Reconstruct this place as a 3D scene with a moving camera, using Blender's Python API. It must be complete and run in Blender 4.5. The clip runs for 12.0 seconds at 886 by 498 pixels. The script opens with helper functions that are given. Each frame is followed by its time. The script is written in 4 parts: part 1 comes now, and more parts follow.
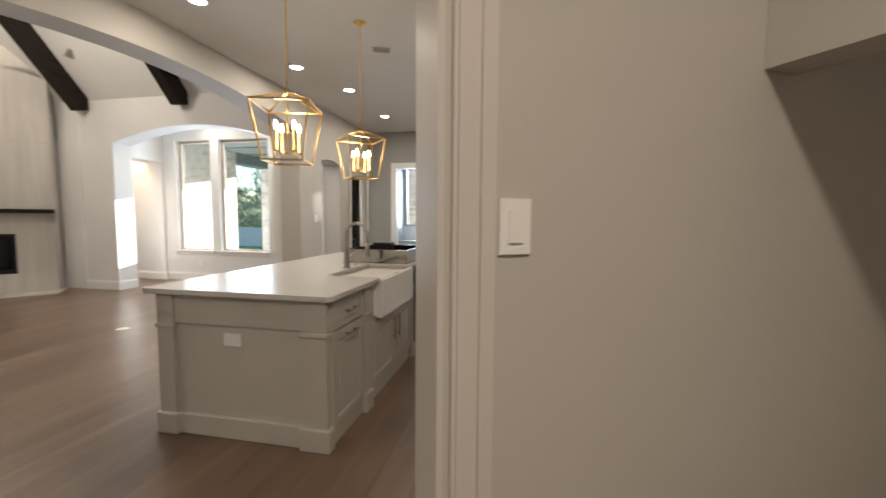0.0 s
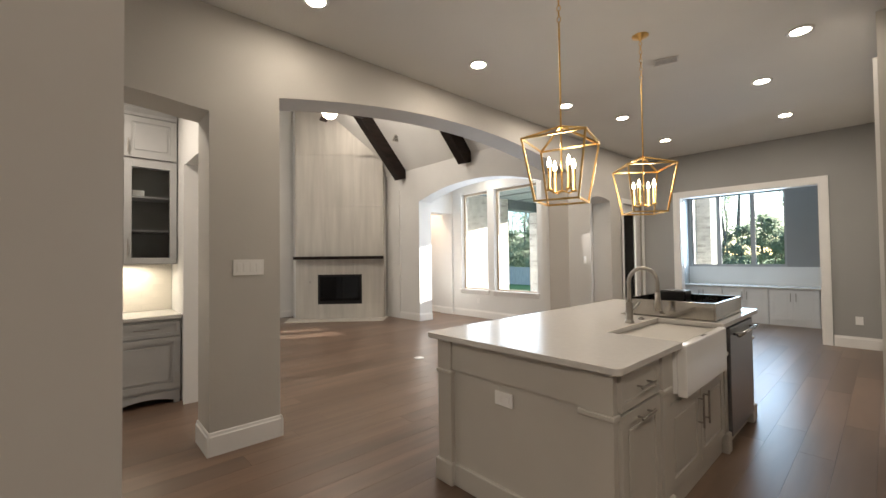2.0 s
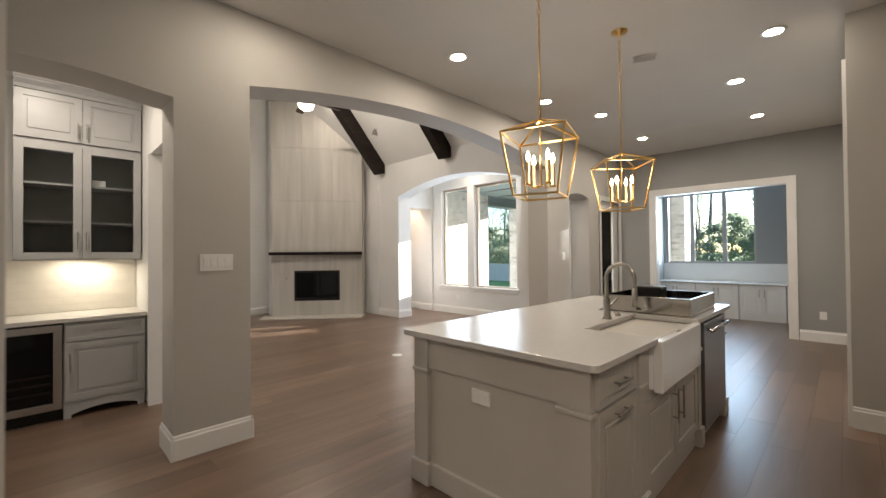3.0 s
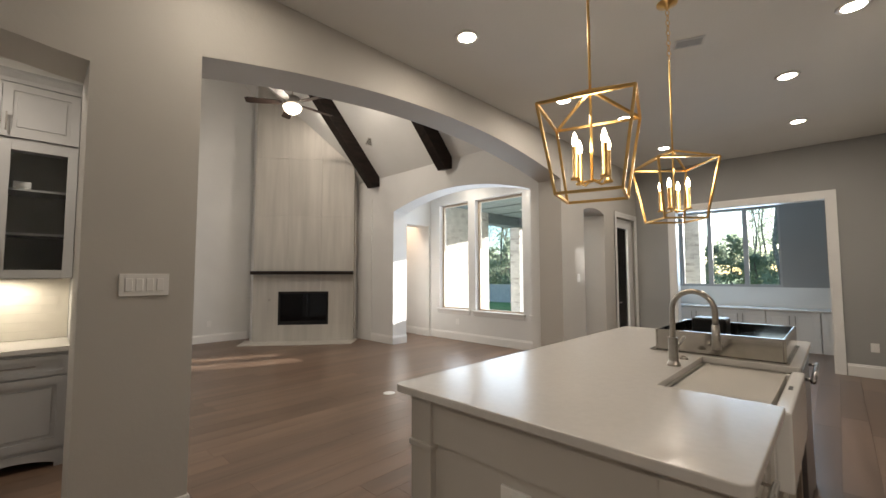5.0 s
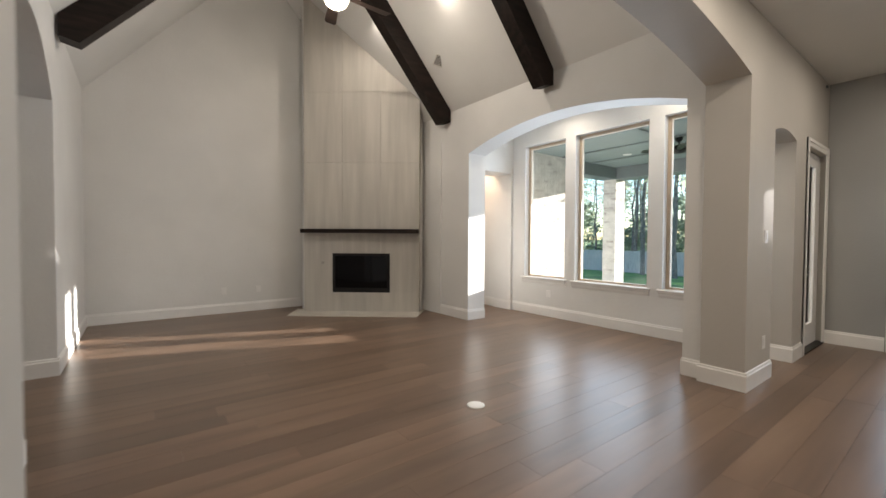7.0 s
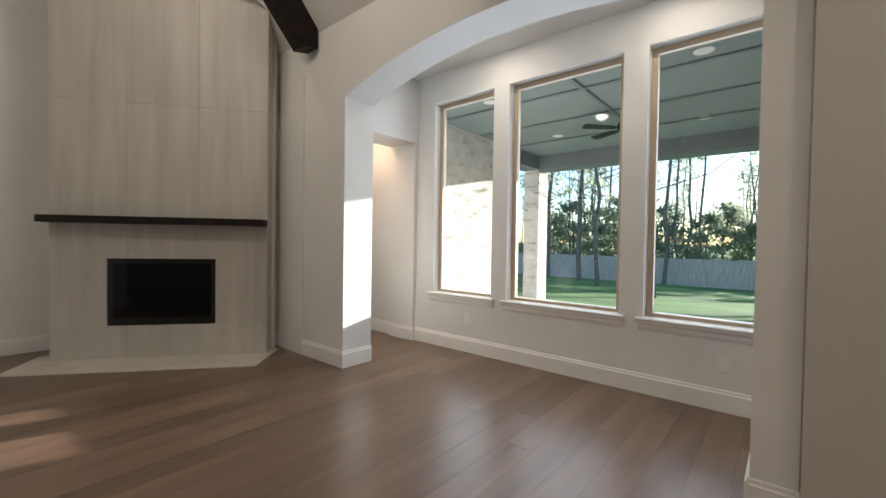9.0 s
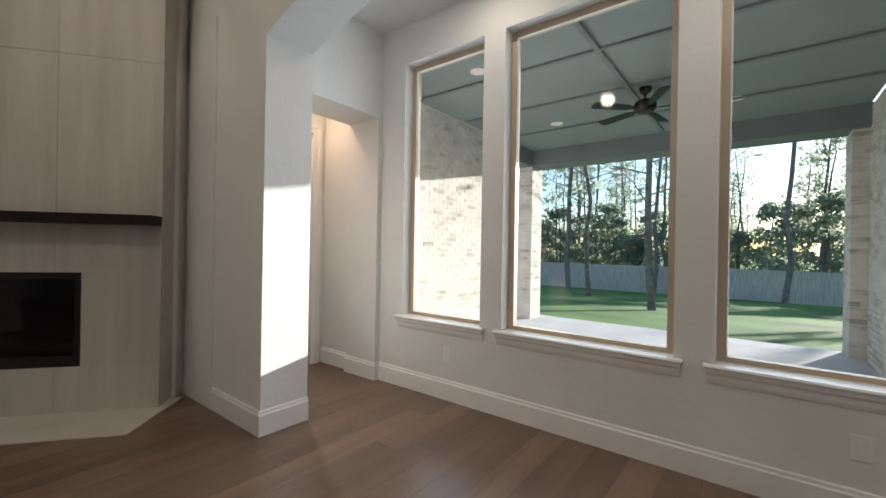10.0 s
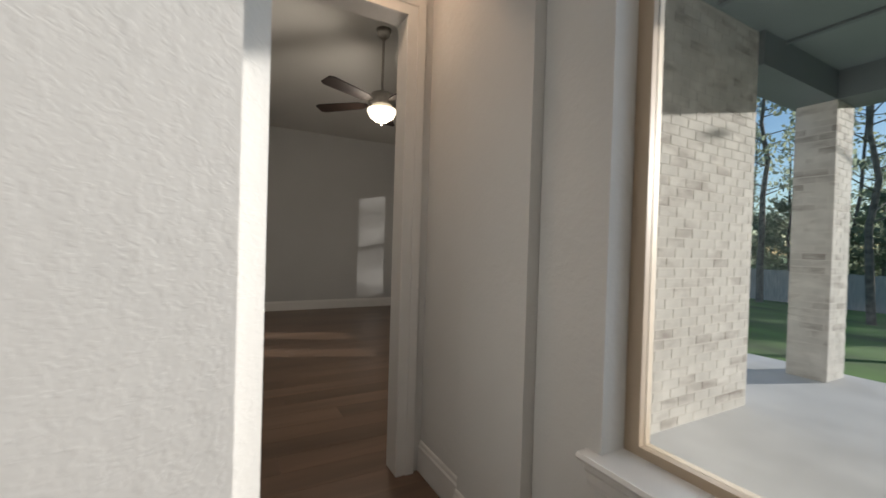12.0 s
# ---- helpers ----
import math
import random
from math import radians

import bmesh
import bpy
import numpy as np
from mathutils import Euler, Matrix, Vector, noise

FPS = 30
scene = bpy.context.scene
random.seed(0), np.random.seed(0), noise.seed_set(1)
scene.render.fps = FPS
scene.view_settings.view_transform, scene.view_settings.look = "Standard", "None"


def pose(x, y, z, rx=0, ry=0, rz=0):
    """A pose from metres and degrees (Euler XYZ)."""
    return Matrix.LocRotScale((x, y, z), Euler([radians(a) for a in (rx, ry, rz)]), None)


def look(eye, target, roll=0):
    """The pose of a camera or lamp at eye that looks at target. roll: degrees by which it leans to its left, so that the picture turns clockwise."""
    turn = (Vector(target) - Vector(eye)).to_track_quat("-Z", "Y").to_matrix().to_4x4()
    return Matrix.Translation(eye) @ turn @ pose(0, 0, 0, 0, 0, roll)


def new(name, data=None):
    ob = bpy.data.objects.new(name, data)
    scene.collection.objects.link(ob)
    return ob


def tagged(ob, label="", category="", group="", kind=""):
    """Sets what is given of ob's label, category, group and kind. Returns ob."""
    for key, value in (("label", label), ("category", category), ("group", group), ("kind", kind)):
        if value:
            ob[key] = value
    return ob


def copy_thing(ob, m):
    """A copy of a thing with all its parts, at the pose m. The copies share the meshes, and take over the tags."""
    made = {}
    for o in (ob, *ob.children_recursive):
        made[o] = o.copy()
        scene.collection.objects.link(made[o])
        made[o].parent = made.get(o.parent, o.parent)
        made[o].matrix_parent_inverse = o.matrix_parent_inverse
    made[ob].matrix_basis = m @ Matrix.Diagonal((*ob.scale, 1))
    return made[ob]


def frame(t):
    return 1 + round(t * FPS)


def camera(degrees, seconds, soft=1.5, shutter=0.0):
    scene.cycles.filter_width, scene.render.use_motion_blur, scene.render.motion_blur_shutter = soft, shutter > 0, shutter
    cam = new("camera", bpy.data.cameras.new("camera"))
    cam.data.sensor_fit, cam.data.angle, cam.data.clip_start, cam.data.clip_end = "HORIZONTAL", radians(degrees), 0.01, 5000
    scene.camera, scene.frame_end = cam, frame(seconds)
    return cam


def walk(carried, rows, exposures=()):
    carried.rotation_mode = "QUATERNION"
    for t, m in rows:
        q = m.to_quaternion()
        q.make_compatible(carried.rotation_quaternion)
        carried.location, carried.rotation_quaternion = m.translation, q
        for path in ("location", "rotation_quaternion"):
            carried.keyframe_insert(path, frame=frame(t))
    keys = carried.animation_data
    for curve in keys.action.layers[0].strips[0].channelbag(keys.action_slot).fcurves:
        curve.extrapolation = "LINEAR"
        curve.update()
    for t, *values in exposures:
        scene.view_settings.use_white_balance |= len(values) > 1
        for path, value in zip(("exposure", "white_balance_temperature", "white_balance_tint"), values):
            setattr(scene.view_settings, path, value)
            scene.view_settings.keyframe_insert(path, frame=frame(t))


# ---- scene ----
cam = camera(95.1, 12.0, 1.5, 0.3)
PATH = [
    (0, (0.03, 0.029, 1.347), (-0.371, 1.982, 1.196), 0.4),
    (0.5, (-0.039, 0.206, 1.349), (-0.976, 1.972, 1.281), 1.5),
    (1, (-0.1, 0.346, 1.356), (-1.496, 1.778, 1.294), 1.5),
    (1.5, (-0.171, 0.403, 1.373), (-1.596, 1.806, 1.347), 0.5),
    (2, (-0.245, 0.361, 1.388), (-1.722, 1.709, 1.432), -0.7),
    (2.5, (-0.253, 0.336, 1.392), (-1.732, 1.682, 1.417), -0.7),
    (3, (-0.277, 0.422, 1.381), (-1.688, 1.839, 1.406), -0.5),
    (5, (-0.85, 0.899, 1.39), (-2.242, 2.33, 1.513), -0.1),
    (5.5, (-1.063, 1.094, 1.395), (-2.553, 2.425, 1.497), -0.3),
    (6, (-1.438, 1.278, 1.328), (-3.088, 2.408, 1.341), -0.8),
    (6.5, (-1.862, 1.515, 1.298), (-3.491, 2.672, 1.204), -0.7),
    (7, (-2.332, 1.827, 1.299), (-3.927, 3.031, 1.247), 0.3),
    (7.5, (-2.782, 2.242, 1.236), (-4.291, 3.553, 1.229), -0.1),
    (9.5, (-4.286, 4.133, 1.263), (-5.535, 5.695, 1.23), 1.1),
    (10, (-4.652, 4.654, 1.249), (-5.884, 6.229, 1.248), 1.0),
    (10.5, (-5.087, 5.114, 1.254), (-6.39, 6.631, 1.286), 1.0),
    (11, (-5.457, 5.555, 1.289), (-6.888, 6.953, 1.284), 0.1),
    (11.5, (-5.919, 5.953, 1.305), (-7.551, 7.109, 1.254), 1.9),
    (12, (-6.405, 6.344, 1.246), (-8.161, 7.302, 1.224), 1.7),
]
EXPOSURES = [(0.0, 2.1), (2.5, 2.05), (5.0, 1.75), (7.5, 1.75), (9.5, 1.2), (10.5, 0.88), (11.0, 0.65), (12.0, 0.05)]
walk(cam, [(t, look(eye, target, roll)) for t, eye, target, roll in PATH], EXPOSURES)

# ---------- light ----------
SUN_AZ, SUN_EL = 21.0, 10.5          # azimuth from +y towards +x
world = bpy.data.worlds.new("world")
scene.world = world
world.use_nodes = True
wn = world.node_tree.nodes
sky = wn.new("ShaderNodeTexSky")
sky.sky_type = "NISHITA"
sky.sun_disc = False
sky.sun_elevation = radians(SUN_EL)
sky.sun_rotation = radians(SUN_AZ)
sky.dust_density, sky.ozone_density, sky.air_density = 0.5, 3.0, 1.0
wn["Background"].inputs[1].default_value = 0.15
world.node_tree.links.new(sky.outputs[0], wn["Background"].inputs[0])
sun_vec = Vector((math.sin(radians(SUN_AZ)) * math.cos(radians(SUN_EL)), math.cos(radians(SUN_AZ)) * math.cos(radians(SUN_EL)), math.sin(radians(SUN_EL))))
sun = bpy.data.lights.new("sun", "SUN")
sun.energy, sun.angle, sun.color = 5.0, radians(0.5), (1.0, 0.94, 0.87)
new("sun", sun).matrix_world = look(sun_vec * 40, (0, 0, 0))


def lamp(name, kind, place, energy, colour, size=0.1, target=None, size_y=None):
    d = bpy.data.lights.new(name, kind)
    d.energy, d.color = energy * 0.23, colour
    if kind == "AREA":
        d.size = size
        if size_y:
            d.shape, d.size_y = "RECTANGLE", size_y
    else:
        d.shadow_soft_size = size
    ob = new(name, d)
    ob.matrix_world = look(place, target) if target else pose(*place)
    return ob


WARM = (1.0, 0.875, 0.745)
DAY = (0.72, 0.84, 1.0)
# sky light entering by the window openings
for x, w in ((-6.79, 0.76), (-5.61, 1.1), (-4.44, 0.76)):
    lamp("window_daylight", "AREA", (x, 7.54, 1.78), 40 * w, DAY, w, (x, 0, 1.2), 2.2)
lamp("window_daylight", "AREA", (-2.5, 11.09, 1.9), 68, (0.56, 0.77, 1.0), 1.7, (-2.5, 0, 1.6), 1.5)

# ---------- materials ----------
def mat(name, colour, rough=0.5, metal=0.0, scale=6.0, vary=0.06, bump=0.0, bump_scale=60.0, emit=None, strength=0.0, coat=0.0, per_object=0.0, stretch=None):
    m = bpy.data.materials.new(name)
    m.use_nodes = True
    nt, b = m.node_tree, m.node_tree.nodes["Principled BSDF"]
    b.inputs["Roughness"].default_value = rough
    b.inputs["Metallic"].default_value = metal
    b.inputs["Coat Weight"].default_value = coat
    tc = nt.nodes.new("ShaderNodeTexCoord")
    mp = nt.nodes.new("ShaderNodeMapping")
    nt.links.new(tc.outputs["Object"], mp.inputs[0])
    if stretch:
        mp.inputs["Scale"].default_value = stretch
    n1 = nt.nodes.new("ShaderNodeTexNoise")
    n1.inputs["Scale"].default_value, n1.inputs["Detail"].default_value = scale, 6
    nt.links.new(mp.outputs[0], n1.inputs[0])
    ramp = nt.nodes.new("ShaderNodeValToRGB")
    lo = [max(0, c * (1 - vary * 2)) for c in colour]
    hi = [min(1, c * (1 + vary * 2)) for c in colour]
    ramp.color_ramp.elements[0].position, ramp.color_ramp.elements[1].position = 0.3, 0.7
    ramp.color_ramp.elements[0].color, ramp.color_ramp.elements[1].color = (*lo, 1), (*hi, 1)
    nt.links.new(n1.outputs[0], ramp.inputs[0])
    out = ramp.outputs[0]
    if per_object:
        oi = nt.nodes.new("ShaderNodeObjectInfo")
        hs = nt.nodes.new("ShaderNodeHueSaturation")
        mr = nt.nodes.new("ShaderNodeMapRange")
        mr.inputs[3].default_value, mr.inputs[4].default_value = 1 - per_object, 1 + per_object
        nt.links.new(oi.outputs["Random"], mr.inputs[0])
        nt.links.new(mr.outputs[0], hs.inputs["Value"])
        nt.links.new(out, hs.inputs["Color"])
        out = hs.outputs[0]
    nt.links.new(out, b.inputs["Base Color"])
    if bump:
        n2 = nt.nodes.new("ShaderNodeTexNoise")
        n2.inputs["Scale"].default_value, n2.inputs["Detail"].default_value = bump_scale, 3
        nt.links.new(tc.outputs["Object"], n2.inputs[0])
        bp = nt.nodes.new("ShaderNodeBump")
        bp.inputs["Strength"].default_value, bp.inputs["Distance"].default_value = bump, 0.004
        nt.links.new(n2.outputs[0], bp.inputs["Height"])
        nt.links.new(bp.outputs[0], b.inputs["Normal"])
    if emit:
        b.inputs["Emission Color"].default_value = (*emit, 1)
        b.inputs["Emission Strength"].default_value = strength
    return m


def wood_floor(name):
    m = bpy.data.materials.new(name)
    m.use_nodes = True
    nt, b = m.node_tree, m.node_tree.nodes["Principled BSDF"]
    N, L = nt.nodes.new, nt.links.new
    tc, oi, geo = N("ShaderNodeTexCoord"), N("ShaderNodeObjectInfo"), N("ShaderNodeNewGeometry")
    add = N("ShaderNodeMath")
    L(oi.outputs["Random"], add.inputs[0])
    L(geo.outputs["Random Per Island"], add.inputs[1])
    fr = N("ShaderNodeMath")
    fr.operation = "FRACT"
    L(add.outputs[0], fr.inputs[0])
    mp = N("ShaderNodeMapping")
    mp.inputs["Scale"].default_value = (5, 0.5, 1)
    L(geo.outputs["Position"], mp.inputs[0])
    off = N("ShaderNodeVectorMath")
    L(mp.outputs[0], off.inputs[0])
    comb = N("ShaderNodeCombineXYZ")
    mul = N("ShaderNodeMath")
    mul.operation = "MULTIPLY"
    mul.inputs[1].default_value = 40
    L(fr.outputs[0], mul.inputs[0])
    L(mul.outputs[0], comb.inputs[2])
    L(comb.outputs[0], off.inputs[1])
    n = N("ShaderNodeTexNoise")
    n.inputs["Scale"].default_value, n.inputs["Detail"].default_value, n.inputs["Distortion"].default_value = 1.4, 5, 0.5
    L(off.outputs[0], n.inputs[0])
    r1 = N("ShaderNodeValToRGB")
    e = r1.color_ramp.elements
    e[0].position, e[0].color = 0.25, (0.110, 0.069, 0.046, 1)
    e[1].position, e[1].color = 0.8, (0.205, 0.134, 0.092, 1)
    L(n.outputs[0], r1.inputs[0])
    hs = N("ShaderNodeHueSaturation")
    mr = N("ShaderNodeMapRange")
    mr.inputs[3].default_value, mr.inputs[4].default_value = 0.82, 1.22
    L(fr.outputs[0], mr.inputs[0])
    L(mr.outputs[0], hs.inputs["Value"])
    L(r1.outputs[0], hs.inputs["Color"])
    L(hs.outputs[0], b.inputs["Base Color"])
    rr = N("ShaderNodeMapRange")
    rr.inputs[3].default_value, rr.inputs[4].default_value = 0.27, 0.38
    L(n.outputs[0], rr.inputs[0])
    L(rr.outputs[0], b.inputs["Roughness"])
    bp = N("ShaderNodeBump")
    bp.inputs["Strength"].default_value, bp.inputs["Distance"].default_value = 0.06, 0.002
    L(n.outputs[0], bp.inputs["Height"])
    L(bp.outputs[0], b.inputs["Normal"])
    return m


def glass_mat(name):
    m = bpy.data.materials.new(name)
    m.use_nodes = True
    nt = m.node_tree
    nt.nodes.remove(nt.nodes["Principled BSDF"])
    out = nt.nodes["Material Output"]
    tr, gl, mx, fr = (nt.nodes.new("ShaderNodeBsdf" + k) for k in ("Transparent", "Glossy")), None, None, None
    tr, gl = tr
    tr.inputs[0].default_value = (0.96, 0.97, 0.97, 1)
    gl.inputs["Roughness"].default_value = 0.02
    mx = nt.nodes.new("ShaderNodeMixShader")
    fr = nt.nodes.new("ShaderNodeFresnel")
    fr.inputs[0].default_value = 1.22
    nt.links.new(fr.outputs[0], mx.inputs[0])
    nt.links.new(tr.outputs[0], mx.inputs[1])
    nt.links.new(gl.outputs[0], mx.inputs[2])
    nt.links.new(mx.outputs[0], out.inputs[0])
    return m


PAINT = mat("greige_wall_paint", (0.50, 0.477, 0.44), 0.62, scale=1.3, vary=0.015, bump=0.22, bump_scale=30)
LIVING = mat("white_wall_paint", (0.73, 0.725, 0.705), 0.62, scale=1.3, vary=0.02, bump=0.36, bump_scale=24)
GREY = mat("grey_wall_paint", (0.33, 0.33, 0.32), 0.62, scale=1.3, vary=0.015, bump=0.4, bump_scale=55)
BEDROOM = mat("pale_grey_bedroom_paint", (0.56, 0.565, 0.56), 0.62, scale=1.3, vary=0.015, bump=0.4, bump_scale=55)
CEIL = mat("ceiling_paint", (0.70, 0.69, 0.66), 0.7, scale=1.2, vary=0.012, bump=0.4, bump_scale=60)
TRIM = mat("white_trim_paint", (0.80, 0.79, 0.77), 0.34, scale=5, vary=0.01, bump=0.06, bump_scale=30)
CASING = mat("beige_casing_paint", (0.58, 0.55, 0.51), 0.36, scale=5, vary=0.012, bump=0.06, bump_scale=30)
FLOOR = wood_floor("brown_oak_planks")
SUBFLOOR = mat("dark_joint", (0.055, 0.036, 0.025), 0.8)
CAB = mat("greige_cabinet_paint", (0.50, 0.475, 0.43), 0.38, scale=4, vary=0.015, bump=0.05, bump_scale=25)
CABGREY = mat("grey_cabinet_paint", (0.42, 0.42, 0.415), 0.38, scale=4, vary=0.02, bump=0.05, bump_scale=25)
CABWHITE = mat("white_cabinet_paint", (0.78, 0.78, 0.77), 0.36, scale=4, vary=0.01)
QUARTZ = mat("white_quartz", (0.58, 0.56, 0.53), 0.22, scale=40, vary=0.012)
CERAMIC = mat("white_fireclay", (0.86, 0.85, 0.83), 0.12, scale=3, vary=0.005)
GOLD = mat("brushed_gold", (0.78, 0.52, 0.20), 0.28, 1.0, scale=30, vary=0.04)
STEEL = mat("stainless_steel", (0.50, 0.49, 0.48), 0.25, 1.0, scale=20, vary=0.05, stretch=(1, 1, 14))
POLISHED = mat("polished_steel", (0.42, 0.40, 0.37), 0.09, 1.0, scale=12, vary=0.06)
DWSTEEL = mat("dark_stainless_steel", (0.22, 0.23, 0.25), 0.3, 1.0, scale=20, vary=0.05, stretch=(1, 1, 14))
NICKEL = mat("brushed_nickel", (0.38, 0.36, 0.33), 0.3, 1.0, scale=40, vary=0.05)
BLACK = mat("black_metal", (0.012, 0.012, 0.012), 0.35)
FIREGLASS = mat("firebox_glass", (0.004, 0.004, 0.005), 0.05)
DARKWOOD = mat("dark_stained_beam", (0.013, 0.008, 0.006), 0.5, scale=3, vary=0.3, bump=0.3, bump_scale=20, stretch=(6, 1, 6))
STONE = mat("limewashed_panel", (0.50, 0.475, 0.43), 0.55, scale=2.2, vary=0.06, bump=0.2, bump_scale=18, per_object=0.04, stretch=(3.6, 3.6, 0.3))
SLABSTONE = mat("hearth_tile", (0.52, 0.49, 0.44), 0.5, scale=3, vary=0.05)
VINYL = mat("tan_window_vinyl", (0.50, 0.40, 0.29), 0.45, scale=5, vary=0.02)
GLASS = glass_mat("window_glass")
BULB = mat("lit_bulb", (1, 0.95, 0.85), 0.3, emit=(1.0, 0.82, 0.55), strength=8)
CANLIT = mat("lit_downlight", (1, 1, 1), 0.3, emit=(1.0, 0.88, 0.70), strength=20)
BOWL = mat("lit_glass_bowl", (0.95, 0.9, 0.8), 0.3, emit=(1.0, 0.84, 0.62), strength=2.0)
PLATE = mat("white_plastic", (0.80, 0.79, 0.77), 0.35, scale=8, vary=0.005)
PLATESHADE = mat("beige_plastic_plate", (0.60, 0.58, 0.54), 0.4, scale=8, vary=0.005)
BRICK = mat("whitewashed_brick", (0.66, 0.63, 0.58), 0.85, scale=5, vary=0.07, bump=0.6, bump_scale=30, per_object=0.07)
MORTAR = mat("pale_mortar", (0.68, 0.65, 0.60), 0.9, scale=20, vary=0.05)
CONCRETE = mat("pale_concrete", (0.70, 0.70, 0.70), 0.8, scale=1.8, vary=0.06, bump=0.2, bump_scale=50)
PORCHCEIL = mat("grey_green_porch_board", (0.22, 0.27, 0.27), 0.6, scale=2, vary=0.03)
PORCHBEAM = mat("grey_porch_beam", (0.17, 0.20, 0.21), 0.6, scale=2, vary=0.04)
GRASS = mat("lawn_grass", (0.085, 0.20, 0.026), 0.9, scale=0.4, vary=0.28, bump=1.0, bump_scale=45)
FENCE = mat("weathered_cedar_fence", (0.50, 0.44, 0.39), 0.85, scale=3, vary=0.12, stretch=(4, 4, 0.5))
BARK = mat("grey_brown_bark", (0.19, 0.16, 0.135), 0.9, scale=6, vary=0.25, bump=0.8, bump_scale=12)
LEAF = mat("pine_needle_green", (0.12, 0.165, 0.10), 0.7, scale=0.8, vary=0.3, per_object=0.2)
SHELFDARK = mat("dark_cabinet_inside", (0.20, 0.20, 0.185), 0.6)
for m_ in (BLACK, FIREGLASS, DARKWOOD):
    m_.node_tree.nodes["Principled BSDF"].inputs["Specular IOR Level"].default_value = 0.22


def knockdown(m, scale=34.0, depth=0.5):
    """Flattened splats of wall texture over a paint's fine grain."""
    nt, b = m.node_tree, m.node_tree.nodes["Principled BSDF"]
    tc, n, r, bp = (nt.nodes.new("ShaderNode" + k) for k in ("TexCoord", "TexNoise", "MapRange", "Bump"))
    n.inputs["Scale"].default_value, n.inputs["Detail"].default_value, n.inputs["Distortion"].default_value = scale, 2.5, 0.9
    r.inputs[1].default_value, r.inputs[2].default_value = 0.50, 0.60
    bp.inputs["Strength"].default_value, bp.inputs["Distance"].default_value = depth, 0.003
    nt.links.new(tc.outputs["Object"], n.inputs[0])
    nt.links.new(n.outputs[0], r.inputs[0])
    nt.links.new(r.outputs[0], bp.inputs["Height"])
    nt.links.new(b.inputs["Normal"].links[0].from_socket, bp.inputs["Normal"])
    nt.links.new(bp.outputs[0], b.inputs["Normal"])


knockdown(LIVING, 44.0, 0.10)
knockdown(PAINT, 48.0, 0.05)


def whitewash(m, source, socket):
    """Lime wash smeared over brick in patches, with single darker bricks left bare."""
    nt, b = m.node_tree, m.node_tree.nodes["Principled BSDF"]
    g, mp, n, add, ramp, mx = (nt.nodes.new("ShaderNode" + k) for k in ("NewGeometry", "Mapping", "TexNoise", "Math", "ValToRGB", "Mix"))
    rnd = nt.nodes.new(source)
    mp.inputs["Scale"].default_value = (1.2, 1.2, 3.6)
    n.inputs["Scale"].default_value, n.inputs["Detail"].default_value, n.inputs["Roughness"].default_value = 2.2, 7, 0.62
    nt.links.new(g.outputs["Position"], mp.inputs[0])
    nt.links.new(mp.outputs[0], n.inputs[0])
    add.operation = "MULTIPLY_ADD"
    add.inputs[1].default_value = 0.30
    nt.links.new(rnd.outputs[socket], add.inputs[0])
    nt.links.new(n.outputs[0], add.inputs[2])
    e = ramp.color_ramp.elements
    e[0].position, e[0].color = 0.66, (0.0, 0.0, 0.0, 1)
    e[1].position, e[1].color = 0.95, (1.0, 1.0, 1.0, 1)
    nt.links.new(add.outputs[0], ramp.inputs[0])
    mx.data_type = "RGBA"
    nt.links.new(ramp.outputs[0], mx.inputs[0])
    nt.links.new(b.inputs["Base Color"].links[0].from_socket, mx.inputs[6])
    mx.inputs[7].default_value = (0.33, 0.29, 0.26, 1)
    nt.links.new(mx.outputs[2], b.inputs["Base Color"])


def leafy(m, share=0.6):
    """Light that passes through thin leaves."""
    nt, b = m.node_tree, m.node_tree.nodes["Principled BSDF"]
    tr, mx = nt.nodes.new("ShaderNodeBsdfTranslucent"), nt.nodes.new("ShaderNodeMixShader")
    tr.inputs[0].default_value = (0.42, 0.49, 0.36, 1)
    mx.inputs[0].default_value = share
    nt.links.new(b.outputs[0], mx.inputs[1])
    nt.links.new(tr.outputs[0], mx.inputs[2])
    nt.links.new(mx.outputs[0], nt.nodes["Material Output"].inputs[0])


leafy(LEAF)
whitewash(BRICK, "ShaderNodeObjectInfo", "Random")
TILE = mat("cream_backsplash_tile", (0.74, 0.70, 0.62), 0.15, scale=5, vary=0.02, per_object=0.02)


# ---------- geometry helpers ----------
def part(name, bm, material, parent=None, label=""):
    me = bpy.data.meshes.new(name)
    bmesh.ops.recalc_face_normals(bm, faces=bm.faces)
    bm.to_mesh(me)
    bm.free()
    me.materials.append(material)
    ob = new(name, me)
    if parent is not None:
        ob.parent = parent
    if label:
        ob["label"] = label
    return ob


def thing(name, label, category, group="", kind="", at=(0, 0, 0)):
    ob = new(name)
    ob.location = at
    ob.empty_display_size = 0.1
    return tagged(ob, label, category, group, kind)


def smooth(ob):
    for p in ob.data.polygons:
        p.use_smooth = True
    return ob


